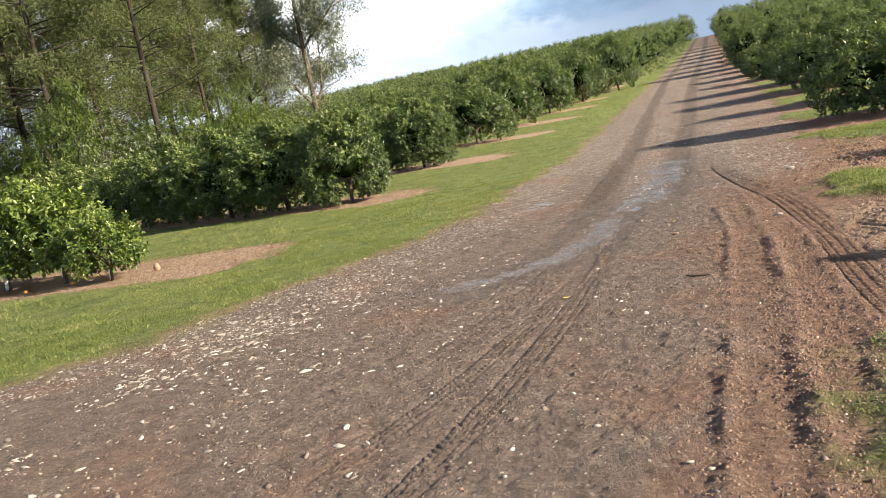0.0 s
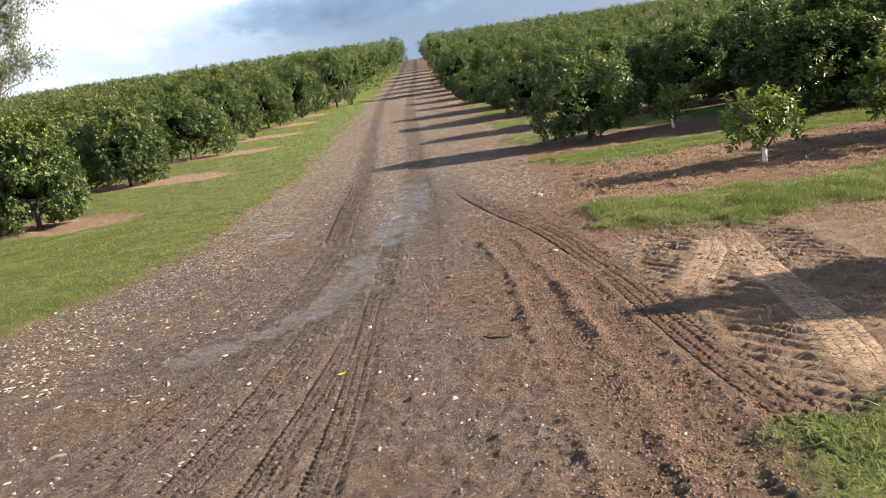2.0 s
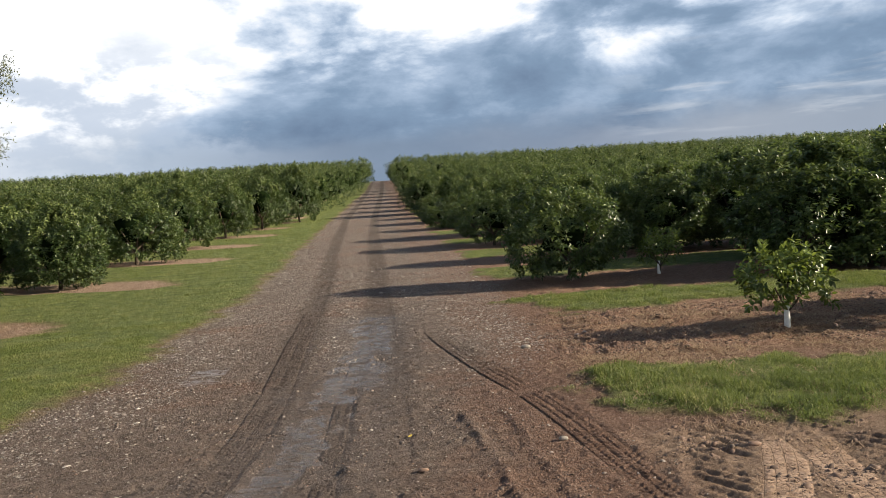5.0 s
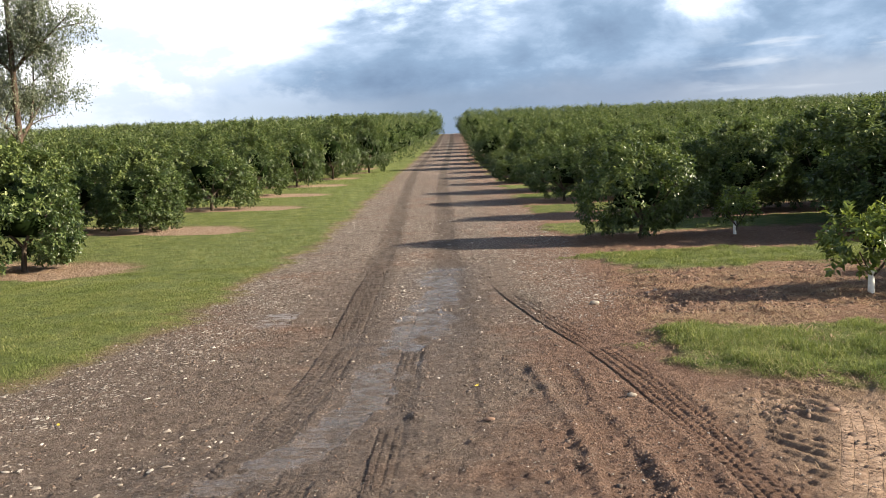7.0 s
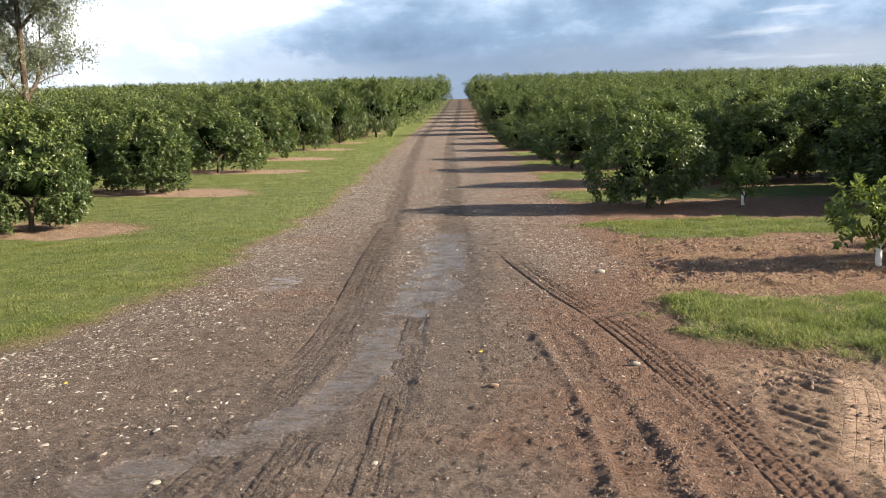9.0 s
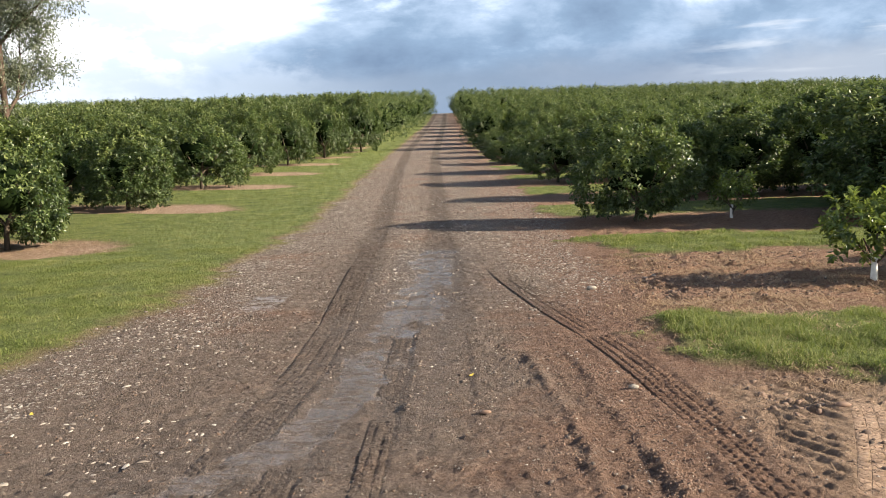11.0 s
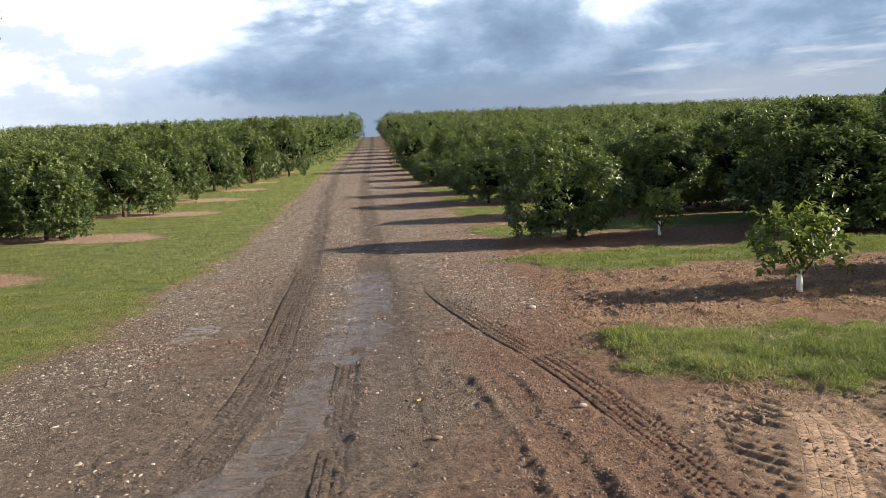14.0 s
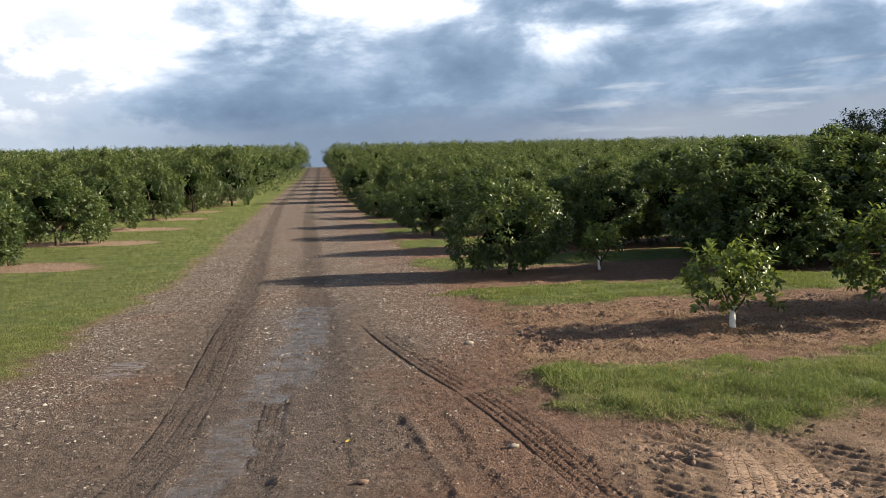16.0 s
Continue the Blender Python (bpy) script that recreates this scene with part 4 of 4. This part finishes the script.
# ---- the wood behind the orchard ----
def gum(seed, height, leaves=56000):
    rg = np.random.default_rng(seed)
    root = new("gum_tree")
    stems, tips = [], []
    def grow(p, d, ln, r, level):
        pts, rad = [p], [r]
        for k in range(4):
            d = unit(d + rg.normal(size=3) * (0.14 if level else 0.035) + np.array([0, 0, 0.06]))
            p = p + d * ln / 4
            pts.append(p)
            rad.append(r * (1 - 0.15 * (k + 1)))
            if level >= 2 and p[2] > height * 0.26:
                tips.append(p)
        stems.append(tube(pts, rad, 7 if level < 2 else 4))
        if level < 3:
            for k in range(3 if level else 14):
                q = pts[1 + (k % 4)]
                turn = k * 2.4 + rg.normal() * 0.35 + level
                away = unit(np.array([math.cos(turn), math.sin(turn), 0.35]))
                grow(q, unit(away * 0.75 + d * 0.5), ln * rg.uniform(0.23, 0.34) * (1.0 if level == 0 else 1.3), r * 0.42, level + 1)
    grow(np.array([0, 0, -0.2]), np.array([0.02, 0.0, 1.0]), height * 0.72, height * 0.0105, 0)
    part_mesh("trunk", mesh_np("trunk", *join_np(stems), GUM_BARK, True), root)
    tips_ = np.array(tips)
    knots = tips_[rg.integers(len(tips_), size=leaves // 34)] + rg.normal(size=(leaves // 34, 3)) * np.array([0.36, 0.36, 0.3]) * height / 16
    at = knots[rg.integers(len(knots), size=leaves)] + rg.normal(size=(leaves, 3)) * np.array([0.15, 0.15, 0.26]) * height / 16
    v, f = leaf_cards(rg, at, unit(rg.normal(size=(leaves, 3))), 0.19, 0.06, 1.2, 0.9)
    part_mesh("crown", mesh_np("crown", v, f, GUM_LEAF), root)
    return root


def pine(seed, height, tufts=5600):
    rg = np.random.default_rng(seed)
    root = new("pine_tree")
    bend = rg.normal(size=2) * 0.25
    line = [(bend[0] * t * t, bend[1] * t * t, height * t - 0.2) for t in np.linspace(0, 1, 7)]
    stems, ends = [tube(line, np.linspace(height * 0.0095, 0.03, 7), 8)], []
    for k in range(60):
        t = 0.24 + 0.74 * (k / 60) ** 0.9
        a = rg.uniform(0, 6.28)
        reach = height * 0.26 * (1.08 - t) ** 0.7 * rg.uniform(0.6, 1.15)
        p0 = np.array([bend[0] * t * t, bend[1] * t * t, height * t])
        o = np.array([math.cos(a), math.sin(a), 0])
        p1, p2 = p0 + o * reach * 0.5 + [0, 0, reach * 0.12], p0 + o * reach + [0, 0, reach * rg.uniform(0.05, 0.35)]
        stems.append(tube([p0, p1, p2], [0.032, 0.02, 0.008], 4))
        if t > 0.22:
            ends += [p1 * (1 - s) + p2 * s for s in (0.1, 0.4, 0.7, 0.9, 1.0, 1.0)]
    part_mesh("trunk", mesh_np("trunk", *join_np(stems), PINE_BARK, True), root)
    e = np.array(ends)
    mid = e[rg.integers(len(e), size=tufts)] + rg.normal(size=(tufts, 3)) * np.array([0.36, 0.36, 0.26])
    k = 6
    at = np.repeat(mid, k, 0)
    v, f = leaf_cards(rg, at + rg.normal(size=at.shape) * 0.09, unit(rg.normal(size=at.shape) + [0, 0, 0.3]), 0.19, 0.034, 0.0, 0.85, 0.1)
    part_mesh("crown", mesh_np("crown", v, f, PINE_LEAF), root)
    return root


def bush(seed, height, spread, leaves, size, mat, name="bush"):
    rg = np.random.default_rng(seed)
    root = new(name)
    part_mesh("trunk", mesh_np("trunk", *citrus_stem(rg, height, spread), PINE_BARK, True), root)
    pieces = []
    for k in range(9):
        c = np.array([rg.normal() * spread * 0.42, rg.normal() * spread * 0.42, height * rg.uniform(0.25, 0.8)])
        v, f = crown_np(rg, spread * 0.5, height * 0.2, 0, leaves // 9, size, size * 0.5, 3, -9, 2.0, 20, 0.3)
        pieces.append((v + c, f))
    part_mesh("crown", mesh_np("crown", *join_np(pieces), mat), root)
    return root


def polar(az_left, dist):
    a = radians(az_left)
    return -math.sin(a) * dist, math.cos(a) * dist


gum_tree = tagged(gum(41, 19.0), "tall gum tree with peeling brown and pale bark", "tree", "wood at the orchard edge")
place(gum_tree, spot(*polar(28.4, 46), 0.4))
pines = [tagged(pine(50 + k, 15.0 + k), "tall pine with open olive-green needle crown", "tree", "wood at the orchard edge") for k in range(3)]
rw = np.random.default_rng(77)
spots_p = [(33, 50), (36.5, 44), (40.8, 33), (44, 40), (47.5, 34), (51, 44), (55, 36), (38.5, 56), (42.5, 58), (46, 52), (50, 58), (59, 40), (64, 44), (35, 62), (31.5, 66), (33, 72), (37, 68), (40, 66), (44, 66), (48, 64), (53, 54), (57, 50), (36, 50), (49, 40), (68, 40), (61, 52), (66, 56), (39, 47), (45.5, 45)]
for i, (az, d) in enumerate(spots_p):
    m = spot(*polar(az, d), rw.uniform(0, 6.28), rw.uniform(0.9, 1.15), rw.uniform(0.9, 1.15))
    if i < 3:
        place(pines[i], m)
    else:
        src = pines[i % 3]
        keep = src.matrix_basis.copy()
        src.matrix_basis = Matrix.Identity(4)
        copy_thing(src, m)
        src.matrix_basis = keep
bushes = [tagged(bush(60 + k, 4.0, 2.2, 6500, 0.135, GUM_LEAF if k == 0 else BUSH_LEAF), ("silvery grey-green" if k == 0 else "fresh green") + " leafy understorey tree at the wood's edge", "tree", "wood at the orchard edge") for k in range(3)]
spots_b = [(30, 42), (32.5, 40), (35.5, 36), (38, 38), (40, 31), (42.5, 36), (45, 31), (47.5, 30), (50, 34), (53, 32), (56, 33), (34, 47), (37, 52), (44, 46), (49, 48), (60, 36), (29.5, 58), (31.5, 60), (52, 40), (41, 44), (63, 33), (66.5, 36), (58, 45), (62, 46), (69, 34), (55, 41), (34, 60), (38, 62), (42, 64), (46, 60), (50, 62), (54, 60), (58, 58), (62, 56), (66, 52), (70, 48), (45, 74), (47.5, 70), (50, 73), (52, 68), (54.5, 66), (57, 66), (60, 62)]
for i, (az, d) in enumerate(spots_b):
    m = spot(*polar(az, d), rw.uniform(0, 6.28), rw.uniform(0.8, 1.2) * (1.9 if i > 27 else 1), rw.uniform(0.8, 1.35) * (1.3 if i > 27 else 1))
    if i < 3:
        place(bushes[i], m)
    else:
        src = bushes[i % 3]
        keep = src.matrix_basis.copy()
        src.matrix_basis = Matrix.Identity(4)
        copy_thing(src, m)
        src.matrix_basis = keep
# trees at the far right
dark = tagged(bush(81, 4.9, 1.9, 18000, 0.115, DARK_LEAF, "broadleaf_tree"), "dense dark round broadleaf tree beyond the orchard row", "tree")
place(dark, spot(19.0, 24.7))
ash = tagged(bush(82, 6.9, 1.6, 15000, 0.125, DARK_LEAF, "broadleaf_tree"), "tall open-crowned dark broadleaf tree", "tree")
place(ash, spot(22.8, 25.4))


# ---- grass, straw, stones ----
def scatter(rg, count, x0, x1, y0, y1):
    return rg.uniform(x0, x1, count), rg.uniform(y0, y1, count)


def blades(rg, x, y, length, width, lie=0.0):
    """A bent blade of three triangles at each place, or straw that lies flat."""
    n = len(x)
    z = land(x, y)
    a = rg.uniform(0, 6.28, n)
    way = np.stack([np.cos(a), np.sin(a), np.zeros(n)], 1)
    across = np.stack([-np.sin(a), np.cos(a), np.zeros(n)], 1)
    ln = (length * rg.uniform(0.5, 1.3, n))[:, None]
    bend = rg.uniform(0.6, 2.1, n)[:, None]
    wd = (np.broadcast_to(width, n) * rg.uniform(0.6, 1.3, n))[:, None]
    p = np.stack([x, y, z - 0.004], 1)
    if lie:
        mid = p + way * ln * 0.5 + [0, 0, 0.012] + np.array([0, 0, 1]) * ln * rg.uniform(0, lie, (n, 1))
        tip = p + way * ln + [0, 0, 0.008]
    else:
        mid = p + way * ln * bend * 0.25 + np.array([0, 0, 1]) * ln * 0.58
        tip = p + way * ln * bend * 0.9 + np.array([0, 0, 1]) * ln * (1.05 - 0.45 * bend)
    v = np.stack([p - across * wd / 2, p + across * wd / 2, mid + across * wd * 0.4, mid - across * wd * 0.4, tip], 1).reshape(-1, 3)
    if np.max(width) > 0.0085 and not lie:
        v = np.stack([p - across * wd / 2, p + across * wd / 2, tip], 1).reshape(-1, 3)
        return v, np.arange(n * 3).reshape(-1, 3)
    i = np.arange(n)[:, None] * 5
    return v, np.concatenate([i + [0, 1, 2], i + [0, 2, 3], i + [3, 2, 4]], 1).reshape(-1, 3)


def grass():
    rg = np.random.default_rng(3)
    pieces = []
    for count, box, ln, wd in [(190000, (-6.8, -2.8, -0.5, 13), 0.040, 0.0045), (80000, (-9, -2.6, 13, 30), 0.050, 0.009), (32000, (-13, -2.6, 30, 62), 0.09, 0.024),
                               (40000, (-13, -6.8, 0.5, 13.5), 0.09, 0.010), (95000, (1.4, 6.6, 4.2, 7.8), 0.07, 0.0045), (16000, (0.9, 3.2, -1.5, 1.3), 0.05, 0.005),
                               (45000, (1.8, 9, 10.6, 14.0), 0.075, 0.006), (26000, (2, 7, 17, 33), 0.09, 0.014)]:
        x, y = scatter(rg, count, *box)
        g = zones(x, y)["grass"]
        tuft = fbm(x, y, 2.4, 3, 88)
        keep = rg.random(count) < g**1.6 * (0.25 + 1.1 * step(tuft, 0.3, 0.62))
        x, y, tuft = x[keep], y[keep], tuft[keep]
        g, clumps = g[keep], fbm(x, y, 5.0, 3, 89)
        pieces.append(blades(rg, x, y, ln * (0.3 + 0.7 * g**2) * (0.4 + 0.7 * step(tuft, 0.35, 0.75) + 0.55 * step(clumps, 0.5, 0.72)), wd))
    me = mesh_np("grass", *join_np(pieces), GRASS)
    tagged(new("grass", me), "short bright green mown grass with taller tufts", "grass", kind="stuff")
    pieces = []
    for count, box in [(36000, (1.2, 8, 6.6, 11)), (14000, (1.6, 4.6, 0.8, 5.2)), (26000, (1.6, 6.4, 4.2, 7.6)), (52000, (-12, -5.4, 5.0, 17)), (5000, (2, 8, 13, 30))]:
        x, y = scatter(rg, count, *box)
        z = zones(x, y)
        keep = rg.random(count) < np.maximum(np.maximum(z["mulch"], 0.5 * z["grass"] * (x > 0)), np.where(y > 4.1, 0.9, 0.3) * z["dust"]) * (1 - 0.5 * z["grass"]) * step(fbm(x, y, 1.6, 3, 91), 0.35, 0.6)
        pieces.append(blades(rg, x[keep], y[keep], 0.13, np.where(y[keep] > 6, 0.0065, 0.0045), 0.16))
    tagged(new("straw", mesh_np("straw", *join_np(pieces), DRY)), "dry cut straw strewn on the bare earth", "straw", kind="stuff")


def stone_shape(rg, fine=False):
    """An angular, flattish stone; fine: of more facets."""
    bm = bmesh.new()
    if fine:
        bmesh.ops.create_icosphere(bm, subdivisions=2, radius=1.0)
        for q in bm.verts:
            q.co *= 0.8 + 0.35 * vnoise(np.array([q.co.x * 2.3 + 5 * fine]), np.array([q.co.y * 2.3 + q.co.z * 3.1]), 4)[0]
    else:
        bmesh.ops.create_cone(bm, cap_ends=True, segments=5, radius1=1.0, radius2=0.6, depth=1.3)
        bmesh.ops.delete(bm, geom=[min(bm.faces, key=lambda p: p.calc_center_median().z)], context="FACES_ONLY")
        bmesh.ops.triangulate(bm, faces=bm.faces[:])
    bm.verts.index_update()
    v = np.array([q.co[:] for q in bm.verts])
    f = np.array([[q.index for q in p.verts] for p in bm.faces])
    bm.free()
    return v * (rg.uniform(0.86, 1.12, (len(v), 1)) if fine else rg.uniform(0.62, 1.3, (len(v), 1))) * np.array([1.0, rg.uniform(0.5, 0.9), rg.uniform(0.3, 0.55)]), f


def pebbles(rg, x, y, size, shapes, sink=0.25):
    vs, fs, n = [], [], 0
    z = land(x, y)
    turn = rg.uniform(0, 6.28, len(x))
    pick = rg.integers(len(shapes), size=len(x))
    for k, (sv, sf) in enumerate(shapes):
        m = pick == k
        c, s = np.cos(turn[m]), np.sin(turn[m])
        sz = size[m]
        v = np.stack([(sv[None, :, 0] * c[:, None] - sv[None, :, 1] * s[:, None]) * sz[:, None] + x[m][:, None],
                      (sv[None, :, 0] * s[:, None] + sv[None, :, 1] * c[:, None]) * sz[:, None] + y[m][:, None],
                      (sv[None, :, 2] + 0.3 - sink) * sz[:, None] + z[m][:, None]], -1).reshape(-1, 3)
        f = (sf[None] + (np.arange(m.sum()) * len(sv))[:, None, None]).reshape(-1, 3) + n
        vs.append(v)
        fs.append(f)
        n += len(v)
    return np.concatenate(vs), np.concatenate(fs)


def stone_material(name, stops):
    m, n, b, out = material(name)
    rnd = n.add("ShaderNodeNewGeometry").outputs["Random Per Island"]
    grain = n.noise(n.add("ShaderNodeNewGeometry").outputs["Position"], 90.0, 3.0)
    n.link(n.mix(n.math("MULTIPLY", grain, 0.35), n.ramp(rnd, stops), (0.16, 0.115, 0.085)), b.inputs["Base Color"])
    b.inputs["Roughness"].default_value = 0.75
    return m


def stones():
    rg = np.random.default_rng(8)
    shapes = [stone_shape(rg) for _ in range(6)]
    gravel_mat = stone_material("gravel", [(0.0, (0.09, 0.065, 0.05)), (0.55, (0.16, 0.12, 0.098)), (0.82, (0.30, 0.25, 0.21)), (1.0, (0.60, 0.54, 0.47))])
    clod_mat = stone_material("clod", [(0.0, (0.10, 0.062, 0.043)), (1.0, (0.27, 0.17, 0.118))])
    xs, ys, ss = [], [], []
    for count, box, big, share in [(26000, (-5.0, 2.3, -1.2, 6), 0.0095, 0.42), (22000, (-3.4, 2.5, 6, 16), 0.012, 0.3), (13000, (-3.6, 2.7, 16, 40), 0.02, 0.25)]:
        x, y = scatter(rg, count, *box)
        z = zones(x, y)
        want = (z["gravel"] * 0.9 + share * np.maximum(z["road"], 0.6 * (1 - z["grass"]))) * (0.3 + 1.2 * step(fbm(x, y, 1.7, 3, 95), 0.4, 0.65)) * (1 - 0.9 * z["wet"])
        keep = rg.random(count) < want
        xs.append(x[keep]); ys.append(y[keep]); ss.append(big * rg.uniform(0.45, 1.0, keep.sum()) * (1 + 2.5 * rg.random(keep.sum()) ** 9))
    me = mesh_np("gravel", *pebbles(rg, np.concatenate(xs), np.concatenate(ys), np.concatenate(ss), shapes), gravel_mat)
    tagged(new("gravel", me), "pale and grey broken stone pressed into the road", "gravel", kind="stuff")
    flakes = [(v * np.array([1.5, 0.9, 0.6]), f) for v, f in shapes]
    # white chips along the left edge of the road near by
    x, y = scatter(rg, 32000, -4.9, -0.6, -1.0, 12)
    band = np.interp(y, [-1, 0.2, 1.4, 2.9, 3.8, 6, 9], [-3.75, -4.05, -3.9, -3.3, -3.1, -2.6, -2.3])
    keep = rg.random(len(x)) < (0.9 * np.exp(-(((x - band - 0.15) / 0.5) ** 2)) * (0.25 + 0.75 * step(-y, -5, -2.5)) + 0.12 * (x < -1.0)) * step(fbm(x, y, 1.7, 3, 97), 0.3, 0.6) * step(-y, -12, -4) * (1 - zones(x, y)["grass"]) ** 2
    chip_mat = stone_material("chalk_chip", [(0.0, (0.18, 0.145, 0.12)), (0.5, (0.32, 0.275, 0.23)), (1.0, (0.60, 0.55, 0.485))])
    x, y, size = x[keep], y[keep], np.where(y[keep] < 3, 0.0135, 0.0105) * (0.6 + 1.9 * rg.random(keep.sum()) ** 2.6)
    # and pressed into the crown and the right shoulder of the road further on
    xf, yf = scatter(rg, 26000, -3.2, 2.7, 7, 30)
    keep = rg.random(len(xf)) < 0.8 * zones(xf, yf)["gravel"] * step(fbm(xf, yf, 1.3, 3, 98), 0.3, 0.6)
    x, y = np.concatenate([x, xf[keep]]), np.concatenate([y, yf[keep]])
    size = np.concatenate([size, 0.011 * (0.6 + 1.8 * rg.random(keep.sum()) ** 3.0)])
    tagged(new("stone_chips", mesh_np("stone_chips", *pebbles(rg, x, y, size, flakes, 0.2), chip_mat)), "white limestone chips along the road edge", "gravel", kind="stuff")
    # crumbled clods thrown up beside the wheel ruts
    xs, ys, ss = [], [], []
    for line, width, depth, kind in TRACKS:
        if kind in ("rut", "lugs", "tread") and line[0][1] < 30:
            pts = np.array(smooth_line(line, 8))
            k = {"rut": 4000, "lugs": 500, "tread": 350}[kind]
            p = pts[rg.integers(len(pts) - 1, size=k)]
            side = rg.choice([-1, 1], k) * (width / 2 + 0.03) + rg.normal(size=k) * (0.10 if kind == "rut" else 0.05)
            xs.append(p[:, 0] + side); ys.append(p[:, 1] + rg.normal(size=k) * 0.15)
            ss.append(rg.uniform(0.003, 0.010, k) * (1.3 if kind == "rut" else 1.0))
    x, y = scatter(rg, 40000, -2.6, 5.5, -1.2, 10.5)
    z = zones(x, y)
    keep = rg.random(len(x)) < (1 - z["grass"]) * (1 - z["wet"]) * (0.45 + 0.3 * z["mulch"]) * step(fbm(x, y, 2.0, 3, 99), 0.34, 0.62)
    xs.append(x[keep]); ys.append(y[keep]); ss.append(0.008 * rg.uniform(0.35, 1.1, keep.sum()) * (1 + 1.2 * rg.random(keep.sum()) ** 6))
    x, y = scatter(rg, 16000, 1.3, 7.5, 6.7, 11)
    x[12000:], y[12000:] = scatter(rg, 4000, 1.9, 5.0, 3.4, 5.4)
    z = zones(x, y)
    keep = rg.random(len(x)) < 0.8 * np.maximum(z["mulch"], 0.7 * z["dust"]) * (1 - z["grass"]) * step(fbm(x, y, 1.4, 3, 101), 0.36, 0.6)
    xs.append(x[keep]); ys.append(y[keep]); ss.append(0.018 * rg.uniform(0.4, 1.2, keep.sum()) * (1 + 1.5 * rg.random(keep.sum()) ** 4))
    tagged(new("soil_clods", mesh_np("soil_clods", *pebbles(rg, np.concatenate(xs), np.concatenate(ys), np.concatenate(ss), shapes), clod_mat)), "crumbled red-brown clods of earth beside the ruts", "soil", kind="stuff")
    # the stones that stand out
    for x, y, s, mat in [(1.60, 8.46, 0.06, PALE_STONE), (1.19, 4.84, 0.035, PALE_STONE), (0.2, 4.39, 0.035, clod_mat), (-1.46, 3.11, 0.03, PALE_STONE), (2.33, 4.4, 0.05, clod_mat),
                         (0.03, -0.2, 0.018, PALE_STONE), (0.45, -0.6, 0.018, PALE_STONE), (0.53, -0.66, 0.02, PALE_STONE)]:
        v, f = stone_shape(rg, True)
        ob = tagged(new("stone", mesh_np("stone", v * s, f, mat)), "pale weathered field stone lying on the earth" if mat is PALE_STONE else "hard dry clod of earth", "stone", "loose stones")
        ob.location = (x, y, float(land(np.array([x]), np.array([y]))[0]) + s * 0.18)


def small_finds():
    """A yellow leaf or two, a twig and windfalls."""
    rg = np.random.default_rng(21)
    yellow = plain("yellow_leaf", [(0.3, (0.45, 0.32, 0.05)), (0.7, (0.62, 0.50, 0.10))], 60, 0.6, 0.1)
    for x, y, a in [(-0.55, 2.36, 0.5), (-2.65, 4.67, 2.0), (0.15, 5.24, 1.1)]:
        t = np.linspace(-1, 1, 7)
        w = 0.012 * (1 - t**2)
        v = np.concatenate([np.stack([t * 0.035, w, 0.004 + 0.006 * t**2], 1), np.stack([t * 0.035, 0 * w, 0.001 + 0.006 * t**2], 1), np.stack([t * 0.035, -w, 0.004 + 0.006 * t**2], 1)])
        f = [(k * 7 + i, k * 7 + i + 1, (k + 1) * 7 + i + 1, (k + 1) * 7 + i) for k in range(2) for i in range(6)]
        ob = tagged(new("fallen_leaf", mesh_np("fallen_leaf", v, np.array(f), yellow)), "curled yellow leaf lying on the road", "leaf", "fallen leaves")
        ob.matrix_basis = Matrix.Translation((x, y, float(land(np.array([x]), np.array([y]))[0]) + 0.006)) @ Euler((0.1, 0.0, a)).to_matrix().to_4x4()
    pts = [(0.35, 2.63), (0.39, 2.58), (0.43, 2.555), (0.48, 2.53), (0.52, 2.535)]
    line = [(x, y, float(land(np.array([x]), np.array([y]))[0]) + 0.012) for x, y in pts]
    tagged(new("twig", mesh_np("twig", *tube(line, [0.006, 0.009, 0.008, 0.007, 0.003], 6), BARK, True)), "dark broken twig lying across the road", "twig")
    peel = plain("orange_peel", [(0.3, (0.55, 0.24, 0.02)), (0.7, (0.72, 0.36, 0.04))], 80, 0.45, 0.2)
    for x, y in [(-10.41, 6.32), (-10.33, 7.4), (-9.6, 6.55)]:
        bm = bmesh.new()
        bmesh.ops.create_uvsphere(bm, u_segments=16, v_segments=10, radius=0.036)
        for q in bm.verts:
            dent = max(0.0, q.co.z / 0.036 - 0.9) * 0.06
            q.co.z = q.co.z * 0.93 - dent
        me = bpy.data.meshes.new("fallen_orange")
        bm.to_mesh(me)
        bm.free()
        me.materials.append(peel)
        ob = tagged(new("fallen_orange", me), "ripe orange fallen on the straw", "fruit", "windfalls")
        ob.location = (x, y, float(land(np.array([x]), np.array([y]))[0]) + 0.03)
    v, f = stone_shape(rg, True)
    ob = tagged(new("stone", mesh_np("stone", v * np.array([0.06, 0.06, 0.16]), f, plain("pink_stone", [(0.3, (0.20, 0.125, 0.09)), (0.7, (0.36, 0.25, 0.19))], 30, 0.85, 0.4))), "upright dull pinkish stone in the straw", "stone", "loose stones")
    ob.location = (-8.02, 6.74, float(land(np.array([-8.02]), np.array([6.74]))[0]) + 0.05)


grass()
stones()
small_finds()
